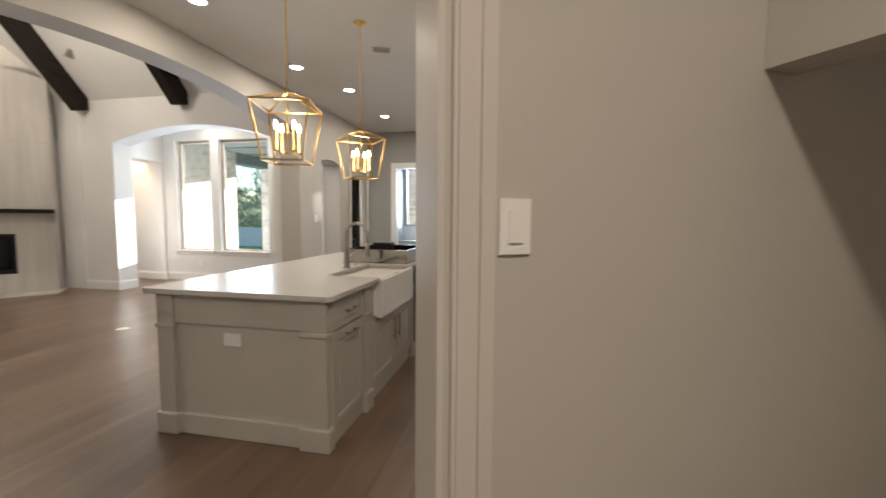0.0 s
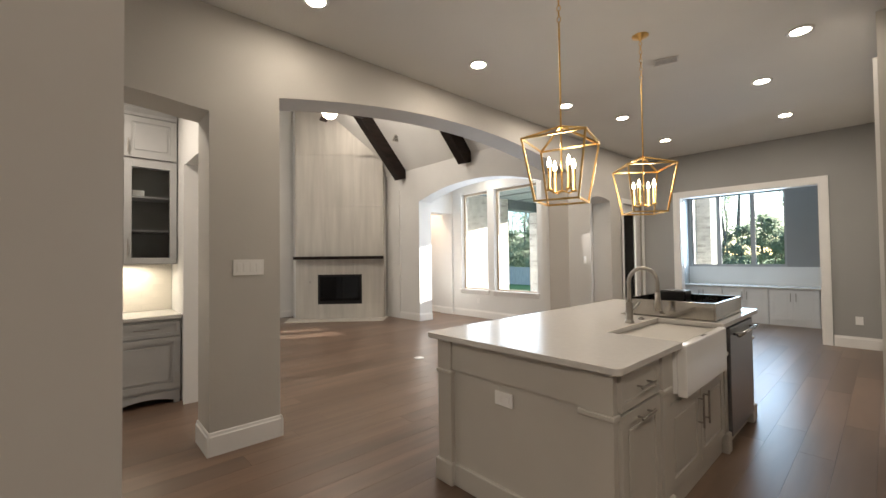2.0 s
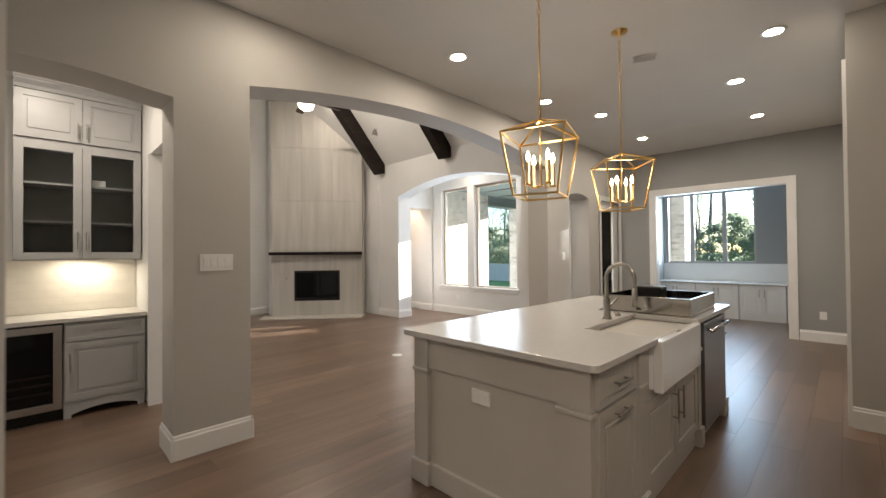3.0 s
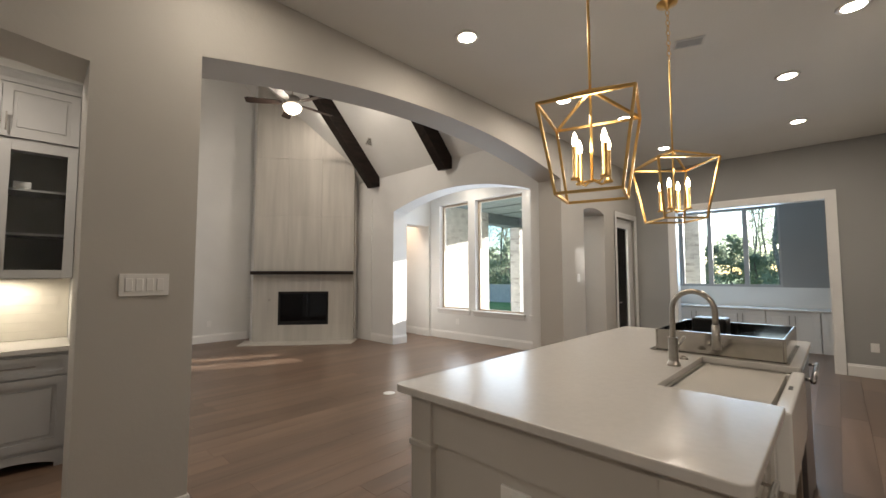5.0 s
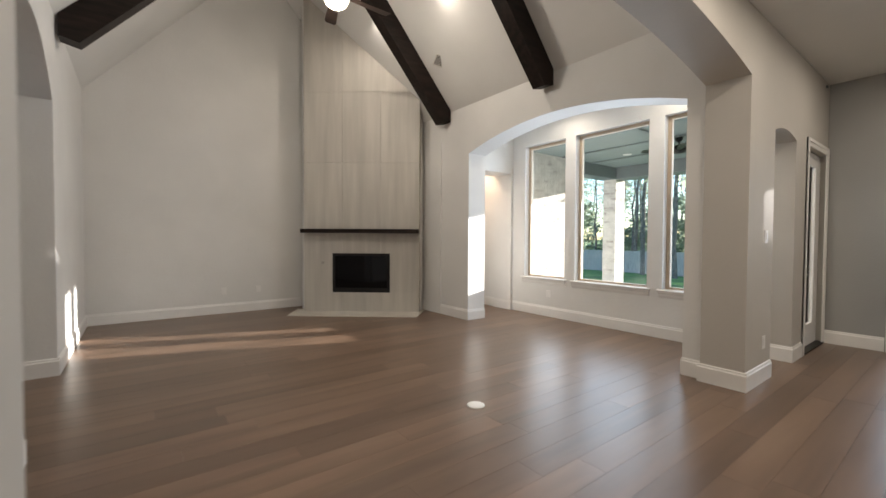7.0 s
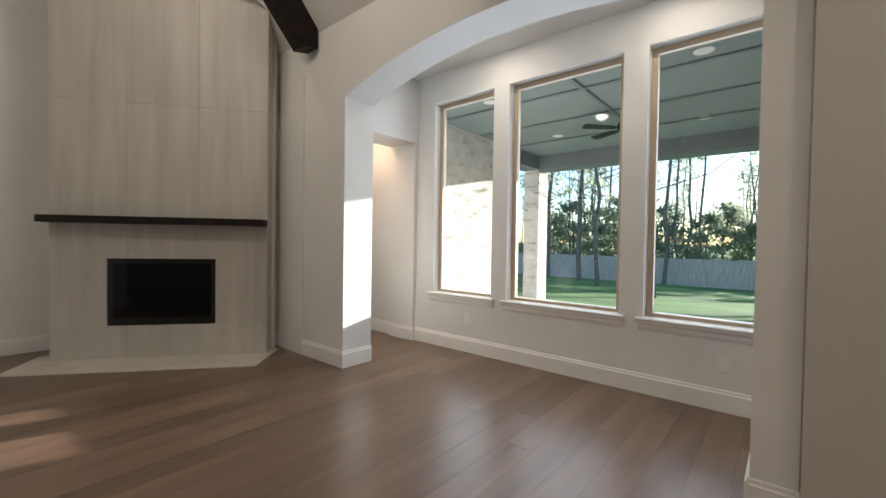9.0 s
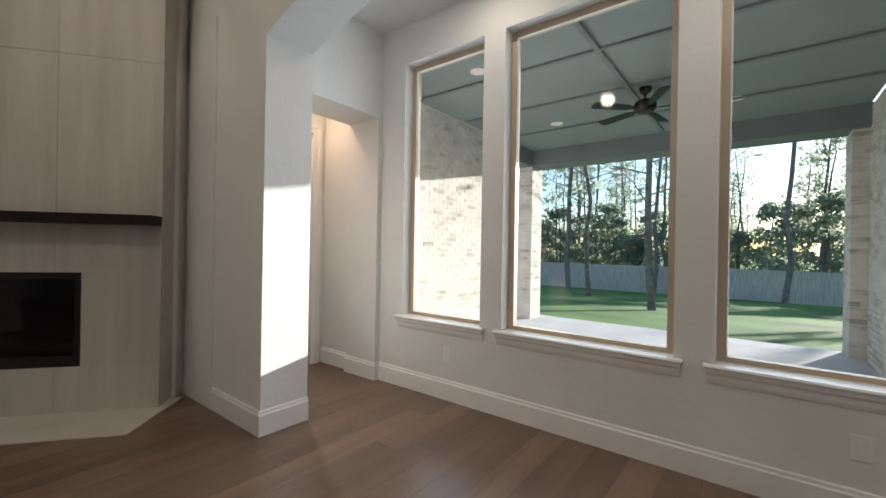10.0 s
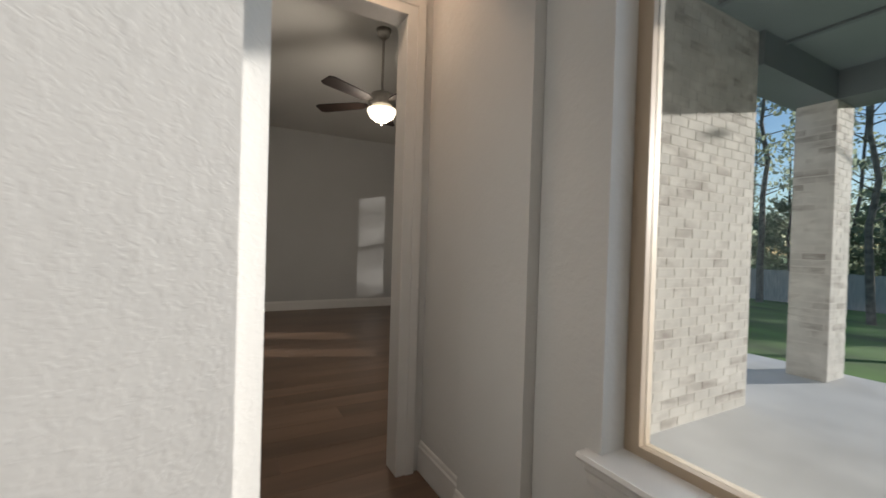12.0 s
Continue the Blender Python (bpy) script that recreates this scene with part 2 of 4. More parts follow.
def box(bm, x0, x1, y0, y1, z0, z1, bevel=0.0):
    v = [bm.verts.new(c) for c in ((x0, y0, z0), (x1, y0, z0), (x1, y1, z0), (x0, y1, z0), (x0, y0, z1), (x1, y0, z1), (x1, y1, z1), (x0, y1, z1))]
    fs = [bm.faces.new([v[i] for i in q]) for q in ((3, 2, 1, 0), (4, 5, 6, 7), (0, 1, 5, 4), (1, 2, 6, 5), (2, 3, 7, 6), (3, 0, 4, 7))]
    if bevel:
        es = list({e for f in fs for e in f.edges})
        bmesh.ops.bevel(bm, geom=es, offset=bevel, segments=2, affect="EDGES", profile=0.5)
    return bm


def bbox(x0, x1, y0, y1, z0, z1, bevel=0.0):
    return box(bmesh.new(), x0, x1, y0, y1, z0, z1, bevel)


def prism(pts, axis, a0, a1, bm=None):
    """Extrude an outline: axis x takes (y, z), y takes (x, z), z takes (x, y)."""
    bm = bm or bmesh.new()
    put = {"x": lambda p, a: (a, p[0], p[1]), "y": lambda p, a: (p[0], a, p[1]), "z": lambda p, a: (p[0], p[1], a)}[axis]
    A = [bm.verts.new(put(p, a0)) for p in pts]
    B = [bm.verts.new(put(p, a1)) for p in pts]
    caps = [bm.faces.new(A), bm.faces.new(B[::-1])]
    n = len(pts)
    for i in range(n):
        bm.faces.new((A[i], B[i], B[(i + 1) % n], A[(i + 1) % n]))
    for f in caps:
        f.normal_update()
    bmesh.ops.triangulate(bm, faces=caps)
    return bm


def tube(bm, pts, r, n=10, r1=None):
    """A round bar through points."""
    pts = [Vector(p) for p in pts]
    rings = []
    for i, p in enumerate(pts):
        d = (pts[min(i + 1, len(pts) - 1)] - pts[max(i - 1, 0)]).normalized()
        a = d.orthogonal().normalized() if not rings else (rings[-1][1] - d * rings[-1][1].dot(d)).normalized()
        b = d.cross(a)
        rr = r if r1 is None else r + (r1 - r) * i / (len(pts) - 1)
        rings.append(([bm.verts.new(p + (a * math.cos(t) + b * math.sin(t)) * rr) for t in [2 * math.pi * k / n for k in range(n)]], a))
    for (q, _), (w, _) in zip(rings, rings[1:]):
        for k in range(n):
            bm.faces.new((q[k], q[(k + 1) % n], w[(k + 1) % n], w[k]))
    bm.faces.new(rings[0][0][::-1])
    bm.faces.new(rings[-1][0])
    return bm


def lathe(bm, prof, x=0, y=0, n=20):
    rings = [[bm.verts.new((x + r * math.cos(2 * math.pi * k / n), y + r * math.sin(2 * math.pi * k / n), z)) for k in range(n)] for r, z in prof]
    for q, w in zip(rings, rings[1:]):
        for k in range(n):
            bm.faces.new((q[k], q[(k + 1) % n], w[(k + 1) % n], w[k]))
    bm.faces.new(rings[0][::-1])
    bm.faces.new(rings[-1])
    return bm


def bar(bm, a, b, w):
    """A square bar from a to b."""
    return tube(bm, [a, b], w * 0.7, 4)


def arch(s0, s1, spring, crown, n=24):
    c, h = (s0 + s1) / 2, crown - spring
    return [(s0 + (s1 - s0) * i / n, spring + h * (1 - ((s0 + (s1 - s0) * i / n - c) / ((s1 - s0) / 2)) ** 2)) for i in range(n + 1)]


def structure(name, bm, material, label, category):
    return tagged(part(name, bm, material), label, category, kind="structure")


def baseboard(p, q, side, h=0.165, t=0.018):
    """A moulded skirting along p to q; side is the unit vector into the room."""
    p, q, s = Vector((*p, 0)), Vector((*q, 0)), Vector((*side, 0))
    prof = [(0.001, 0.0), (t, 0.0), (t, h - 0.03), (t * 0.65, h - 0.022), (t * 0.55, h - 0.006), (t * 0.3, h), (0.001, h)]
    bm = bmesh.new()
    A = [bm.verts.new(p + s * a + Vector((0, 0, z))) for a, z in prof]
    B = [bm.verts.new(q + s * a + Vector((0, 0, z))) for a, z in prof]
    bm.faces.new(A)
    bm.faces.new(B[::-1])
    for i in range(len(prof)):
        j = (i + 1) % len(prof)
        bm.faces.new((A[i], B[i], B[j], A[j]))
    return structure("baseboard", bm, TRIM, "white painted moulded baseboard along the wall", "baseboard")


XA0, XA1 = -3.86, -3.515            # arch wall, living face and kitchen face
KC = 3.25                          # kitchen ceiling
YS, YN, XW = 1.22, 6.02, -10.1     # living room's south, north and west faces
SPR, SLOPE = 3.4, 1.15
RY = (YS + YN) / 2
YW = 7.33                          # window wall's inner face


def vault(y):
    return SPR + SLOPE * min(y - YS, YN - y)


# ---------- setting ----------
floor = structure("floor", prism([(-14.1, -3.2), (2.4, -3.2), (2.4, 11.2), (-3.5, 11.2), (-3.5, 8.0), (-3.7, 7.45), (-8.3, 7.45), (-8.3, 10.4), (-14.1, 10.4)], "z", -0.12, -0.016), SUBFLOOR, "brown wide-plank oak floor with a satin finish", "floor")

# arch wall between kitchen and living room
out = [(-0.2, 0), (-0.2, 2.46)] + arch(-0.2, 1.08, 2.46, 2.52, 10)[1:-1] + [(1.08, 2.47), (1.08, 0), (1.58, 0)] + arch(1.58, 5.95, 2.69, 2.93) + [(5.95, 0), (6.63, 0)] + arch(6.63, 7.36, 2.34, 2.4, 8) + [(7.36, 0), (7.85, 0), (7.85, 2.36), (8.77, 2.36), (8.77, 0), (9.0, 0), (9.0, KC), (-0.5, KC), (-0.5, 0)]
structure("wall_arch", prism(out, "x", XA0, XA1), PAINT, "greige painted wall with a wide arched opening", "wall")
structure("wall_gable_east", prism([(YS - 0.2, KC + 0.003), (YN + 0.3, KC + 0.003), (YN + 0.3, SPR), (RY, vault(RY)), (YS - 0.2, SPR)], "x", XA0, XA0 + 0.15), LIVING, "white painted gable wall above the arch", "wall")
# living room
sw = [(-10.4, 0), (-7.5, 0)] + arch(-7.5, -5.7, 2.55, 3.0, 16) + [(-5.7, 0), (-5.6, 0), (-5.6, SPR), (-10.4, SPR)]
structure("wall_south", prism(sw, "y", 0.97, YS), LIVING, "white painted wall with an arched opening to the foyer", "wall")
structure("wall_bar", prism([(-5.597, 0), (-4.88, 0), (-4.88, 2.34), (XA0 - 0.003, 2.34), (XA0 - 0.003, SPR), (-5.597, SPR)], "y", 1.17, 1.29), LIVING, "white painted partition beside the bar with a passage", "wall")
nw = [(-10.4, 0), (-7.22, 0)] + arch(-7.22, -4.04, 2.64, 2.90) + [(-4.04, 0), (XA0 - 0.003, 0), (XA0 - 0.003, SPR), (-10.4, SPR)]
structure("wall_north", prism(nw, "y", YN, 6.37), LIVING, "white painted wall with a wide arched opening to the window bay", "wall")
structure("wall_west", prism([(YS - 0.003, 0), (YN + 0.003, 0), (YN, SPR), (RY, vault(RY)), (YS, SPR)], "x", XW - 0.2, XW), LIVING, "tall white painted gable wall", "wall")
bm = prism([(YS - 0.3, SPR - 0.3 * SLOPE), (RY, vault(RY)), (RY, vault(RY) + 0.2), (YS - 0.3, SPR - 0.3 * SLOPE + 0.2)], "x", XW - 0.25, XA0 + 0.2)
prism([(YN + 0.3, SPR - 0.3 * SLOPE), (RY, vault(RY)), (RY, vault(RY) + 0.2), (YN + 0.3, SPR - 0.3 * SLOPE + 0.2)], "x", XW - 0.25, XA0 + 0.2, bm)
structure("ceiling_vault", bm, LIVING, "white painted vaulted ceiling", "ceiling")
# window bay
WINS = ((-7.21, -6.37), (-6.18, -5.04), (-4.84, -4.04))
ZS, ZT = 0.62, 2.92
for a, b in ((-7.5, WINS[0][0]), (WINS[0][1], WINS[1][0]), (WINS[1][1], WINS[2][0]), (WINS[2][1], XA0 - 0.002)):
    structure("wall_window", bbox(a, b, YW, 7.55, ZS, ZT), LIVING, "white painted pier between the bay windows", "wall")
structure("wall_window", bbox(-7.5, XA0 - 0.002, YW, 7.55, 0, ZS), LIVING, "white painted wall under the bay windows", "wall")
structure("wall_window", bbox(-7.5, XA0 - 0.002, YW, 7.55, ZT, 3.27), LIVING, "white painted wall above the bay windows", "wall")
structure("ceiling_bay", bbox(-7.7, XA0, 6.37, 7.5, 3.27, 3.37), CEIL, "white painted flat ceiling of the window bay", "ceiling")
# passage to the bedroom
structure("wall_hall", prism([(6.37, 0), (6.44, 0), (6.44, 2.48), (7.28, 2.48), (7.28, 0), (YW + 0.22, 0), (YW + 0.22, 3.27), (6.37, 3.27)], "x", -7.93, -7.503), LIVING, "white painted wall with a square opening to the hall", "wall")
structure("wall_hall", bbox(-8.4, -7.933, YW, 7.55, 0, 3.0), LIVING, "white painted side wall of the hall", "wall")
structure("wall_hall", bbox(-8.4, -7.933, 6.0, 6.30, 0, 3.0), LIVING, "white painted side wall of the hall", "wall")
structure("ceiling_hall", bbox(-8.4, -7.933, 6.3, YW, 2.78, 2.88), CEIL, "white painted low hall ceiling", "ceiling")
structure("wall_bedroom", prism([(6.37, 0), (6.40, 0), (6.40, 2.45), (7.18, 2.45), (7.18, 0), (10.45, 0), (10.45, 3.2), (6.37, 3.2)], "x", -8.53, -8.403), LIVING, "white painted bedroom wall with a doorway", "wall")
structure("wall_bedroom", bbox(-14.2, -14.0, 6.2, 10.45, 0, 3.2), BEDROOM, "grey painted far bedroom wall", "wall")
structure("wall_bedroom", bbox(-14.0, -8.53, 6.375, 6.45, 0, 3.2), BEDROOM, "grey painted bedroom side wall", "wall")
for a, b in ((-14.0, -13.58), (-13.3, -10.98), (-10.48, -10.03), (-9.63, -8.53)):
    structure("wall_bedroom", bbox(a, b, 10.25, 10.45, 0.45, 2.45), BEDROOM, "grey painted pier between bedroom windows", "wall")
structure("wall_bedroom", bbox(-14.0, -8.53, 10.25, 10.45, 0, 0.45), BEDROOM, "grey painted wall under bedroom windows", "wall")
structure("wall_bedroom", bbox(-14.0, -8.53, 10.25, 10.45, 2.45, 3.2), BEDROOM, "grey painted wall above bedroom windows", "wall")
structure("ceiling_bedroom", bbox(-14.2, -8.4, 6.375, 10.45, 3.2, 3.3), CEIL, "white painted bedroom ceiling", "ceiling")
# kitchen
structure("ceiling_kitchen", bbox(XA0 + 0.15, 2.3, -3.2, 9.0, KC + 0.003, KC + 0.13), CEIL, "flat painted kitchen ceiling", "ceiling")
structure("wall_kitchen_end", prism([(XA1 + 0.003, 0), (-2.87, 0), (-2.87, 2.47), (-0.92, 2.47), (-0.92, 0), (-0.26, 0), (-0.26, KC), (XA1 + 0.003, KC)], "y", 8.8, 8.95), GREY, "grey painted end wall with a wide cased opening", "wall")
structure("wall_pantry", bbox(-0.26, 2.2, 4.93, 8.95, 0, KC), PAINT, "greige painted wall beside the kitchen", "wall")
structure("wall_kitchen_east", bbox(2.2, 2.4, -3.2, 9.0, 0, KC), PAINT, "greige painted kitchen side wall", "wall")
structure("wall_kitchen_south", bbox(-3.535, -1.55, -0.4, -0.22, 0, KC), PAINT, "greige painted kitchen wall", "wall")
# angled doorway wall
DL, DR = Vector((-0.831, 0.391)), Vector((-0.179, 0.839))
dd = (DR - DL).normalized()
dn = Vector((-dd.y, dd.x))
TH = 0.11


def diag(s0, s1, n0, n1, z0, z1, bm=None):
    c = [DL + dd * s + dn * n for s, n in ((s0, n0), (s1, n0), (s1, n1), (s0, n1))]
    return prism([tuple(v) for v in c], "z", z0, z1, bm)


SW = (DR - DL).length
structure("wall_doorway", diag(-0.95, 0, -TH, 0, 0, KC), PAINT, "greige painted wall beside the angled doorway", "wall")
structure("wall_doorway", diag(SW, SW + 2.2, -TH, 0, 0, KC), PAINT, "greige painted wall beside the angled doorway", "wall")
structure("wall_doorway", diag(0, SW, -TH, 0, 2.46, KC), PAINT, "greige painted wall over the angled doorway", "wall")
structure("wall_back_hall", diag(SW + 0.90, SW + 1.02, -TH - 1.3, -TH - 0.001, 1.738, KC), PAINT, "greige painted header over a hall recess", "wall")
structure("wall_back_hall", bbox(-1.7, 2.2, -3.2, -3.0, 0, KC), PAINT, "greige painted back hall wall", "wall")
structure("wall_back_hall", bbox(-1.7, -1.55, -3.0, -0.22, 0, KC), PAINT, "greige painted back hall wall", "wall")
# bar alcove and foyer
structure("wall_bar", bbox(-5.75, -5.6, -3.2, 1.168, 0, 3.1), LIVING, "white painted wall behind the bar cabinets", "wall")
structure("wall_bar", bbox(-5.6, XA0, -0.7, -0.55, 0, 3.1), LIVING, "white painted side wall of the bar alcove", "wall")
structure("ceiling_bar", bbox(-5.6, XA0, -0.7, 1.168, 3.0, 3.1), CEIL, "white painted bar ceiling", "ceiling")
structure("wall_foyer", bbox(-8.2, -5.6, -3.2, -3.0, 0, 3.3), LIVING, "white painted foyer wall", "wall")
structure("wall_foyer", bbox(-8.2, -8.0, -3.0, 0.97, 0, 3.3), LIVING, "white painted foyer side wall", "wall")
structure("ceiling_foyer", bbox(-8.2, -5.6, -3.2, 0.97, 3.3, 3.4), CEIL, "white painted foyer ceiling", "ceiling")
# office behind the kitchen
structure("wall_office", bbox(-3.55, -3.4, 8.95, 11.1, 0, 3.2), GREY, "grey painted office side wall", "wall")
structure("wall_office", bbox(0.4, 0.6, 8.95, 11.1, 0, 3.2), GREY, "grey painted office side wall", "wall")
OW = ((-3.3, -2.84), (-2.76, -2.22), (-2.14, -1.66))
structure("wall_office", bbox(-3.55, 0.6, 11.1, 11.3, 0, 1.12), LIVING, "white painted office wall under the windows", "wall")
structure("wall_office", bbox(-3.55, 0.6, 11.1, 11.3, 2.74, 3.2), GREY, "grey painted office wall over the windows", "wall")
structure("wall_office", bbox(-1.62, 0.6, 11.1, 11.3, 1.12, 2.74), GREY, "grey painted office wall beside the windows", "wall")
structure("wall_office", bbox(-3.55, -3.34, 11.1, 11.3, 1.12, 2.74), GREY, "grey painted office wall beside the windows", "wall")
structure("ceiling_office", bbox(-3.55, 0.6, 8.95, 11.3, 3.2, 3.3), CEIL, "white painted office ceiling", "ceiling")

for p, q, s in (((XA1, 1.08), (XA1, 1.58), (1, 0)), ((XA0 - 0.02, 1.58), (XA1 + 0.018, 1.58), (0, 1)), ((XA0, 1.08), (XA1 + 0.018, 1.08), (0, -1)), ((XA0, 1.24), (XA0, 1.58), (-1, 0)),
                ((XA1, 5.95), (XA1, 6.63), (1, 0)), ((XA0 - 0.018, 5.95), (XA1 + 0.018, 5.95), (0, -1)), ((XA0, 5.95), (XA0, 6.0), (-1, 0)), ((-4.04, YN), (XA0, YN), (0, -1)), ((-4.04, YN), (-4.04, 6.37), (-1, 0)),
                ((XA1, 7.36), (XA1, 7.74), (1, 0)), ((XA0, 7.36), (XA1 + 0.018, 7.36), (0, -1)), ((XA1, 8.8), (-2.98, 8.8), (0, -1)), ((-0.81, 8.8), (-0.26, 8.8), (0, -1)),
                ((-0.26, 4.93), (2.2, 4.93), (0, -1)), ((-0.26, 5.06), (-0.26, 8.78), (-1, 0)),
                ((XW, YS), (XW, 4.3), (1, 0)), ((XW, YS), (-7.5, YS), (0, 1)), ((-7.5, 0.97), (-7.5, YS + 0.018), (1, 0)), ((-5.59, 1.29), (-4.89, 1.29), (0, 1)),
                ((-8.5, YN), (-7.22, YN), (0, -1)), ((-7.22, YN - 0.018), (-7.22, 6.37), (1, 0)),
                ((-7.5, YW), (XA0, YW), (0, -1)), ((-7.503, 7.28), (-7.503, YW), (1, 0)), ((-7.93, 7.28), (-7.485, 7.28), (0, -1)), ((-8.4, YW), (-7.93, YW), (0, -1)), ((-7.503, 6.37), (-7.503, 6.44), (1, 0)),
                ((-14.0, 6.45), (-14.0, 10.25), (1, 0))):
    baseboard(p, q, s)

# ---------- fireplace ----------
FU = Vector((0.625, 0.7806)).normalized()
FN = Vector((FU.y, -FU.x))
F0 = Vector((-9.195, 4.569))         # firebox's lower corner on the face


def fpt(s, n):
    return tuple(F0 + FU * s + FN * n)


def fprism(s0, s1, n0, n1, z0, z1, bm=None):
    return prism([fpt(s0, n0), fpt(s1, n0), fpt(s1, n1), fpt(s0, n1)], "z", z0, z1, bm)


def fcolumn(s0, s1, n0, n1, z0):
    bm = bmesh.new()
    c = [fpt(s0, n0), fpt(s1, n0), fpt(s1, n1), fpt(s0, n1)]
    A = [bm.verts.new((*p, z0)) for p in c]
    B = [bm.verts.new((*p, vault(min(p[1], YN)) + 0.03)) for p in c]
    bm.faces.new(A[::-1])
    bm.faces.new(B)
    for i in range(4):
        bm.faces.new((A[i], A[(i + 1) % 4], B[(i + 1) % 4], B[i]))
    return bm


fire = thing("fireplace", "tall corner fireplace clad in pale limewashed panels", "fireplace")
part("chase", fcolumn(-0.62, 1.56, -0.75, -0.22, 0), LIVING, fire, "white painted chase behind the panels")
part("column", fcolumn(-0.50, 1.53, -0.6, -0.03, 0), SLABSTONE, fire)
W3 = 2.03 / 3
for i in range(3):
    s0 = -0.5 + W3 * i
    zs = [0.004, 1.40, 2.62, 3.84]
    for j in range(4):
        bm = bmesh.new()
        lo, hi = zs[j], zs[j + 1] if j < 3 else None
        a, b = s0 + 0.0015, s0 + W3 - 0.0015
        c = [fpt(a, -0.03), fpt(b, -0.03), fpt(b, 0), fpt(a, 0)]
        tops = [min(hi - 0.003 if hi else 99, vault(p[1]) + 0.02) for p in c]
        if j == 0:
            spans = [(lo, 0.34, a, b), (0.34, 1.03, a, min(b, 0)), (0.34, 1.03, max(a, 1.016), b), (1.03, hi - 0.003, a, b)]
            bm.free()
            for z0, z1, u, v in spans:
                if v - u > 0.01:
                    part("panel", fprism(u, v, -0.03, 0, z0, z1), STONE, fire)
            continue
        else:
            A = [bm.verts.new((*p, lo)) for p in c]
            B = [bm.verts.new((*p, t)) for p, t in zip(c, tops)]
            bm.faces.new(A[::-1])
            bm.faces.new(B)
            for k in range(4):
                bm.faces.new((A[k], A[(k + 1) % 4], B[(k + 1) % 4], B[k]))
        part("panel", bm, STONE, fire)
fb = part("firebox", fprism(0.0, 1.016, -0.029, -0.012, 0.34, 1.03), BLACK, fire, "black metal firebox surround")
part("glass", fprism(0.05, 0.966, -0.012, -0.008, 0.42, 0.98), FIREGLASS, fb, "dark reflective firebox glass")
kv = part("gas_key_valve", lathe(bmesh.new(), [(0.026, 0.0), (0.026, 0.004), (0.012, 0.006), (0.010, 0.014)], 0, 0, 16), NICKEL, fire, "small round nickel gas key valve")
kv.matrix_world = Matrix.Translation((*fpt(-0.17, 0.001), 0.86)) @ FN.to_3d().to_track_quat("Z", "Y").to_matrix().to_4x4()
tagged(part("mantel_shelf", fprism(-0.51, 1.53, 0.001, 0.17, 1.385, 1.455), DARKWOOD), "dark-stained wooden mantel shelf on the fireplace", "mantel")
tagged(part("hearth", prism([fpt(-0.62, 0.46), fpt(1.53, 0.46), fpt(1.62, -0.2), fpt(-0.7, -0.2)], "z", -0.01, 0.008), SLABSTONE), "pale flush tile hearth in front of the fireplace", "hearth")

# ---------- vault beams ----------
def beam(x):
    ob = thing("ceiling_beam", "dark-stained wooden beam on the vaulted ceiling", "beam", "beams of the vaulted ceiling")
    for sgn, y0 in ((1, YN), (-1, YS)):
        e = y0 - sgn * 0.02
        ridge = [(RY, vault(RY)), (RY, vault(RY) - 0.42)]
        pts = [(e, vault(e) + 0.01), ridge[0], ridge[1], (e - sgn * 0.16, vault(e - sgn * 0.16) - 0.42), (e, vault(e) - 0.2)]
        part("rafter", prism(pts, "x", x - 0.06, x + 0.13), DARKWOOD, ob)
    return ob


for x in (-7.80, -5.72):
    beam(x)

# ---------- windows ----------
def bay_window(i, x0, x1):
    ob = thing(f"window_{i}", "tall fixed window with a tan vinyl frame and white moulded sill", "window", kind="structure")
    y0, y1, w = 7.43, 7.48, 0.05
    bm = bmesh.new()
    for q in ((x0, x0 + w, ZS, ZT), (x1 - w, x1, ZS, ZT), (x0 + w, x1 - w, ZS, ZS + w), (x0 + w, x1 - w, ZT - w, ZT)):
        box(bm, q[0], q[1], y0, y1, q[2], q[3])
    part("window_frame", bm, VINYL, ob)
    p = part("pane", bbox(x0 + w, x1 - w, 7.452, 7.458, ZS + w, ZT - w), GLASS, ob)
    p.visible_shadow = False
    prof = [(7.43, ZS), (7.43, ZS + 0.022), (YW - 0.045, ZS + 0.022), (YW - 0.052, ZS + 0.011), (YW - 0.045, ZS), (YW - 0.002, ZS)]
    part("window_sill", prism(prof, "x", x0 - 0.05, x1 + 0.05), TRIM, ob, "white moulded sill")
    ap = [(YW - 0.002, ZS), (YW - 0.036, ZS), (YW - 0.034, ZS - 0.02), (YW - 0.022, ZS - 0.035), (YW - 0.018, ZS - 0.06), (YW - 0.010, ZS - 0.08), (YW - 0.002, ZS - 0.085)]
    part("apron", prism(ap, "x", x0 - 0.035, x1 + 0.035), TRIM, ob)


for i, (a, b) in enumerate(WINS):
    bay_window(i + 1, a, b)
for i, (a, b) in enumerate(OW):
    ob = thing(f"window_{i + 4}", "tall office window with a dark frame", "window", kind="structure")
    bm = bmesh.new()
    for q in ((a - 0.04, a, 1.12, 2.74), (b, b + 0.04, 1.12, 2.74), (a, b, 1.12, 1.17), (a, b, 2.69, 2.74)):
        box(bm, q[0], q[1], 11.14, 11.22, q[2], q[3])
    part("window_frame", bm, CABGREY, ob)
    part("pane", bbox(a, b, 11.17, 11.176, 1.17, 2.69), GLASS, ob).visible_shadow = False

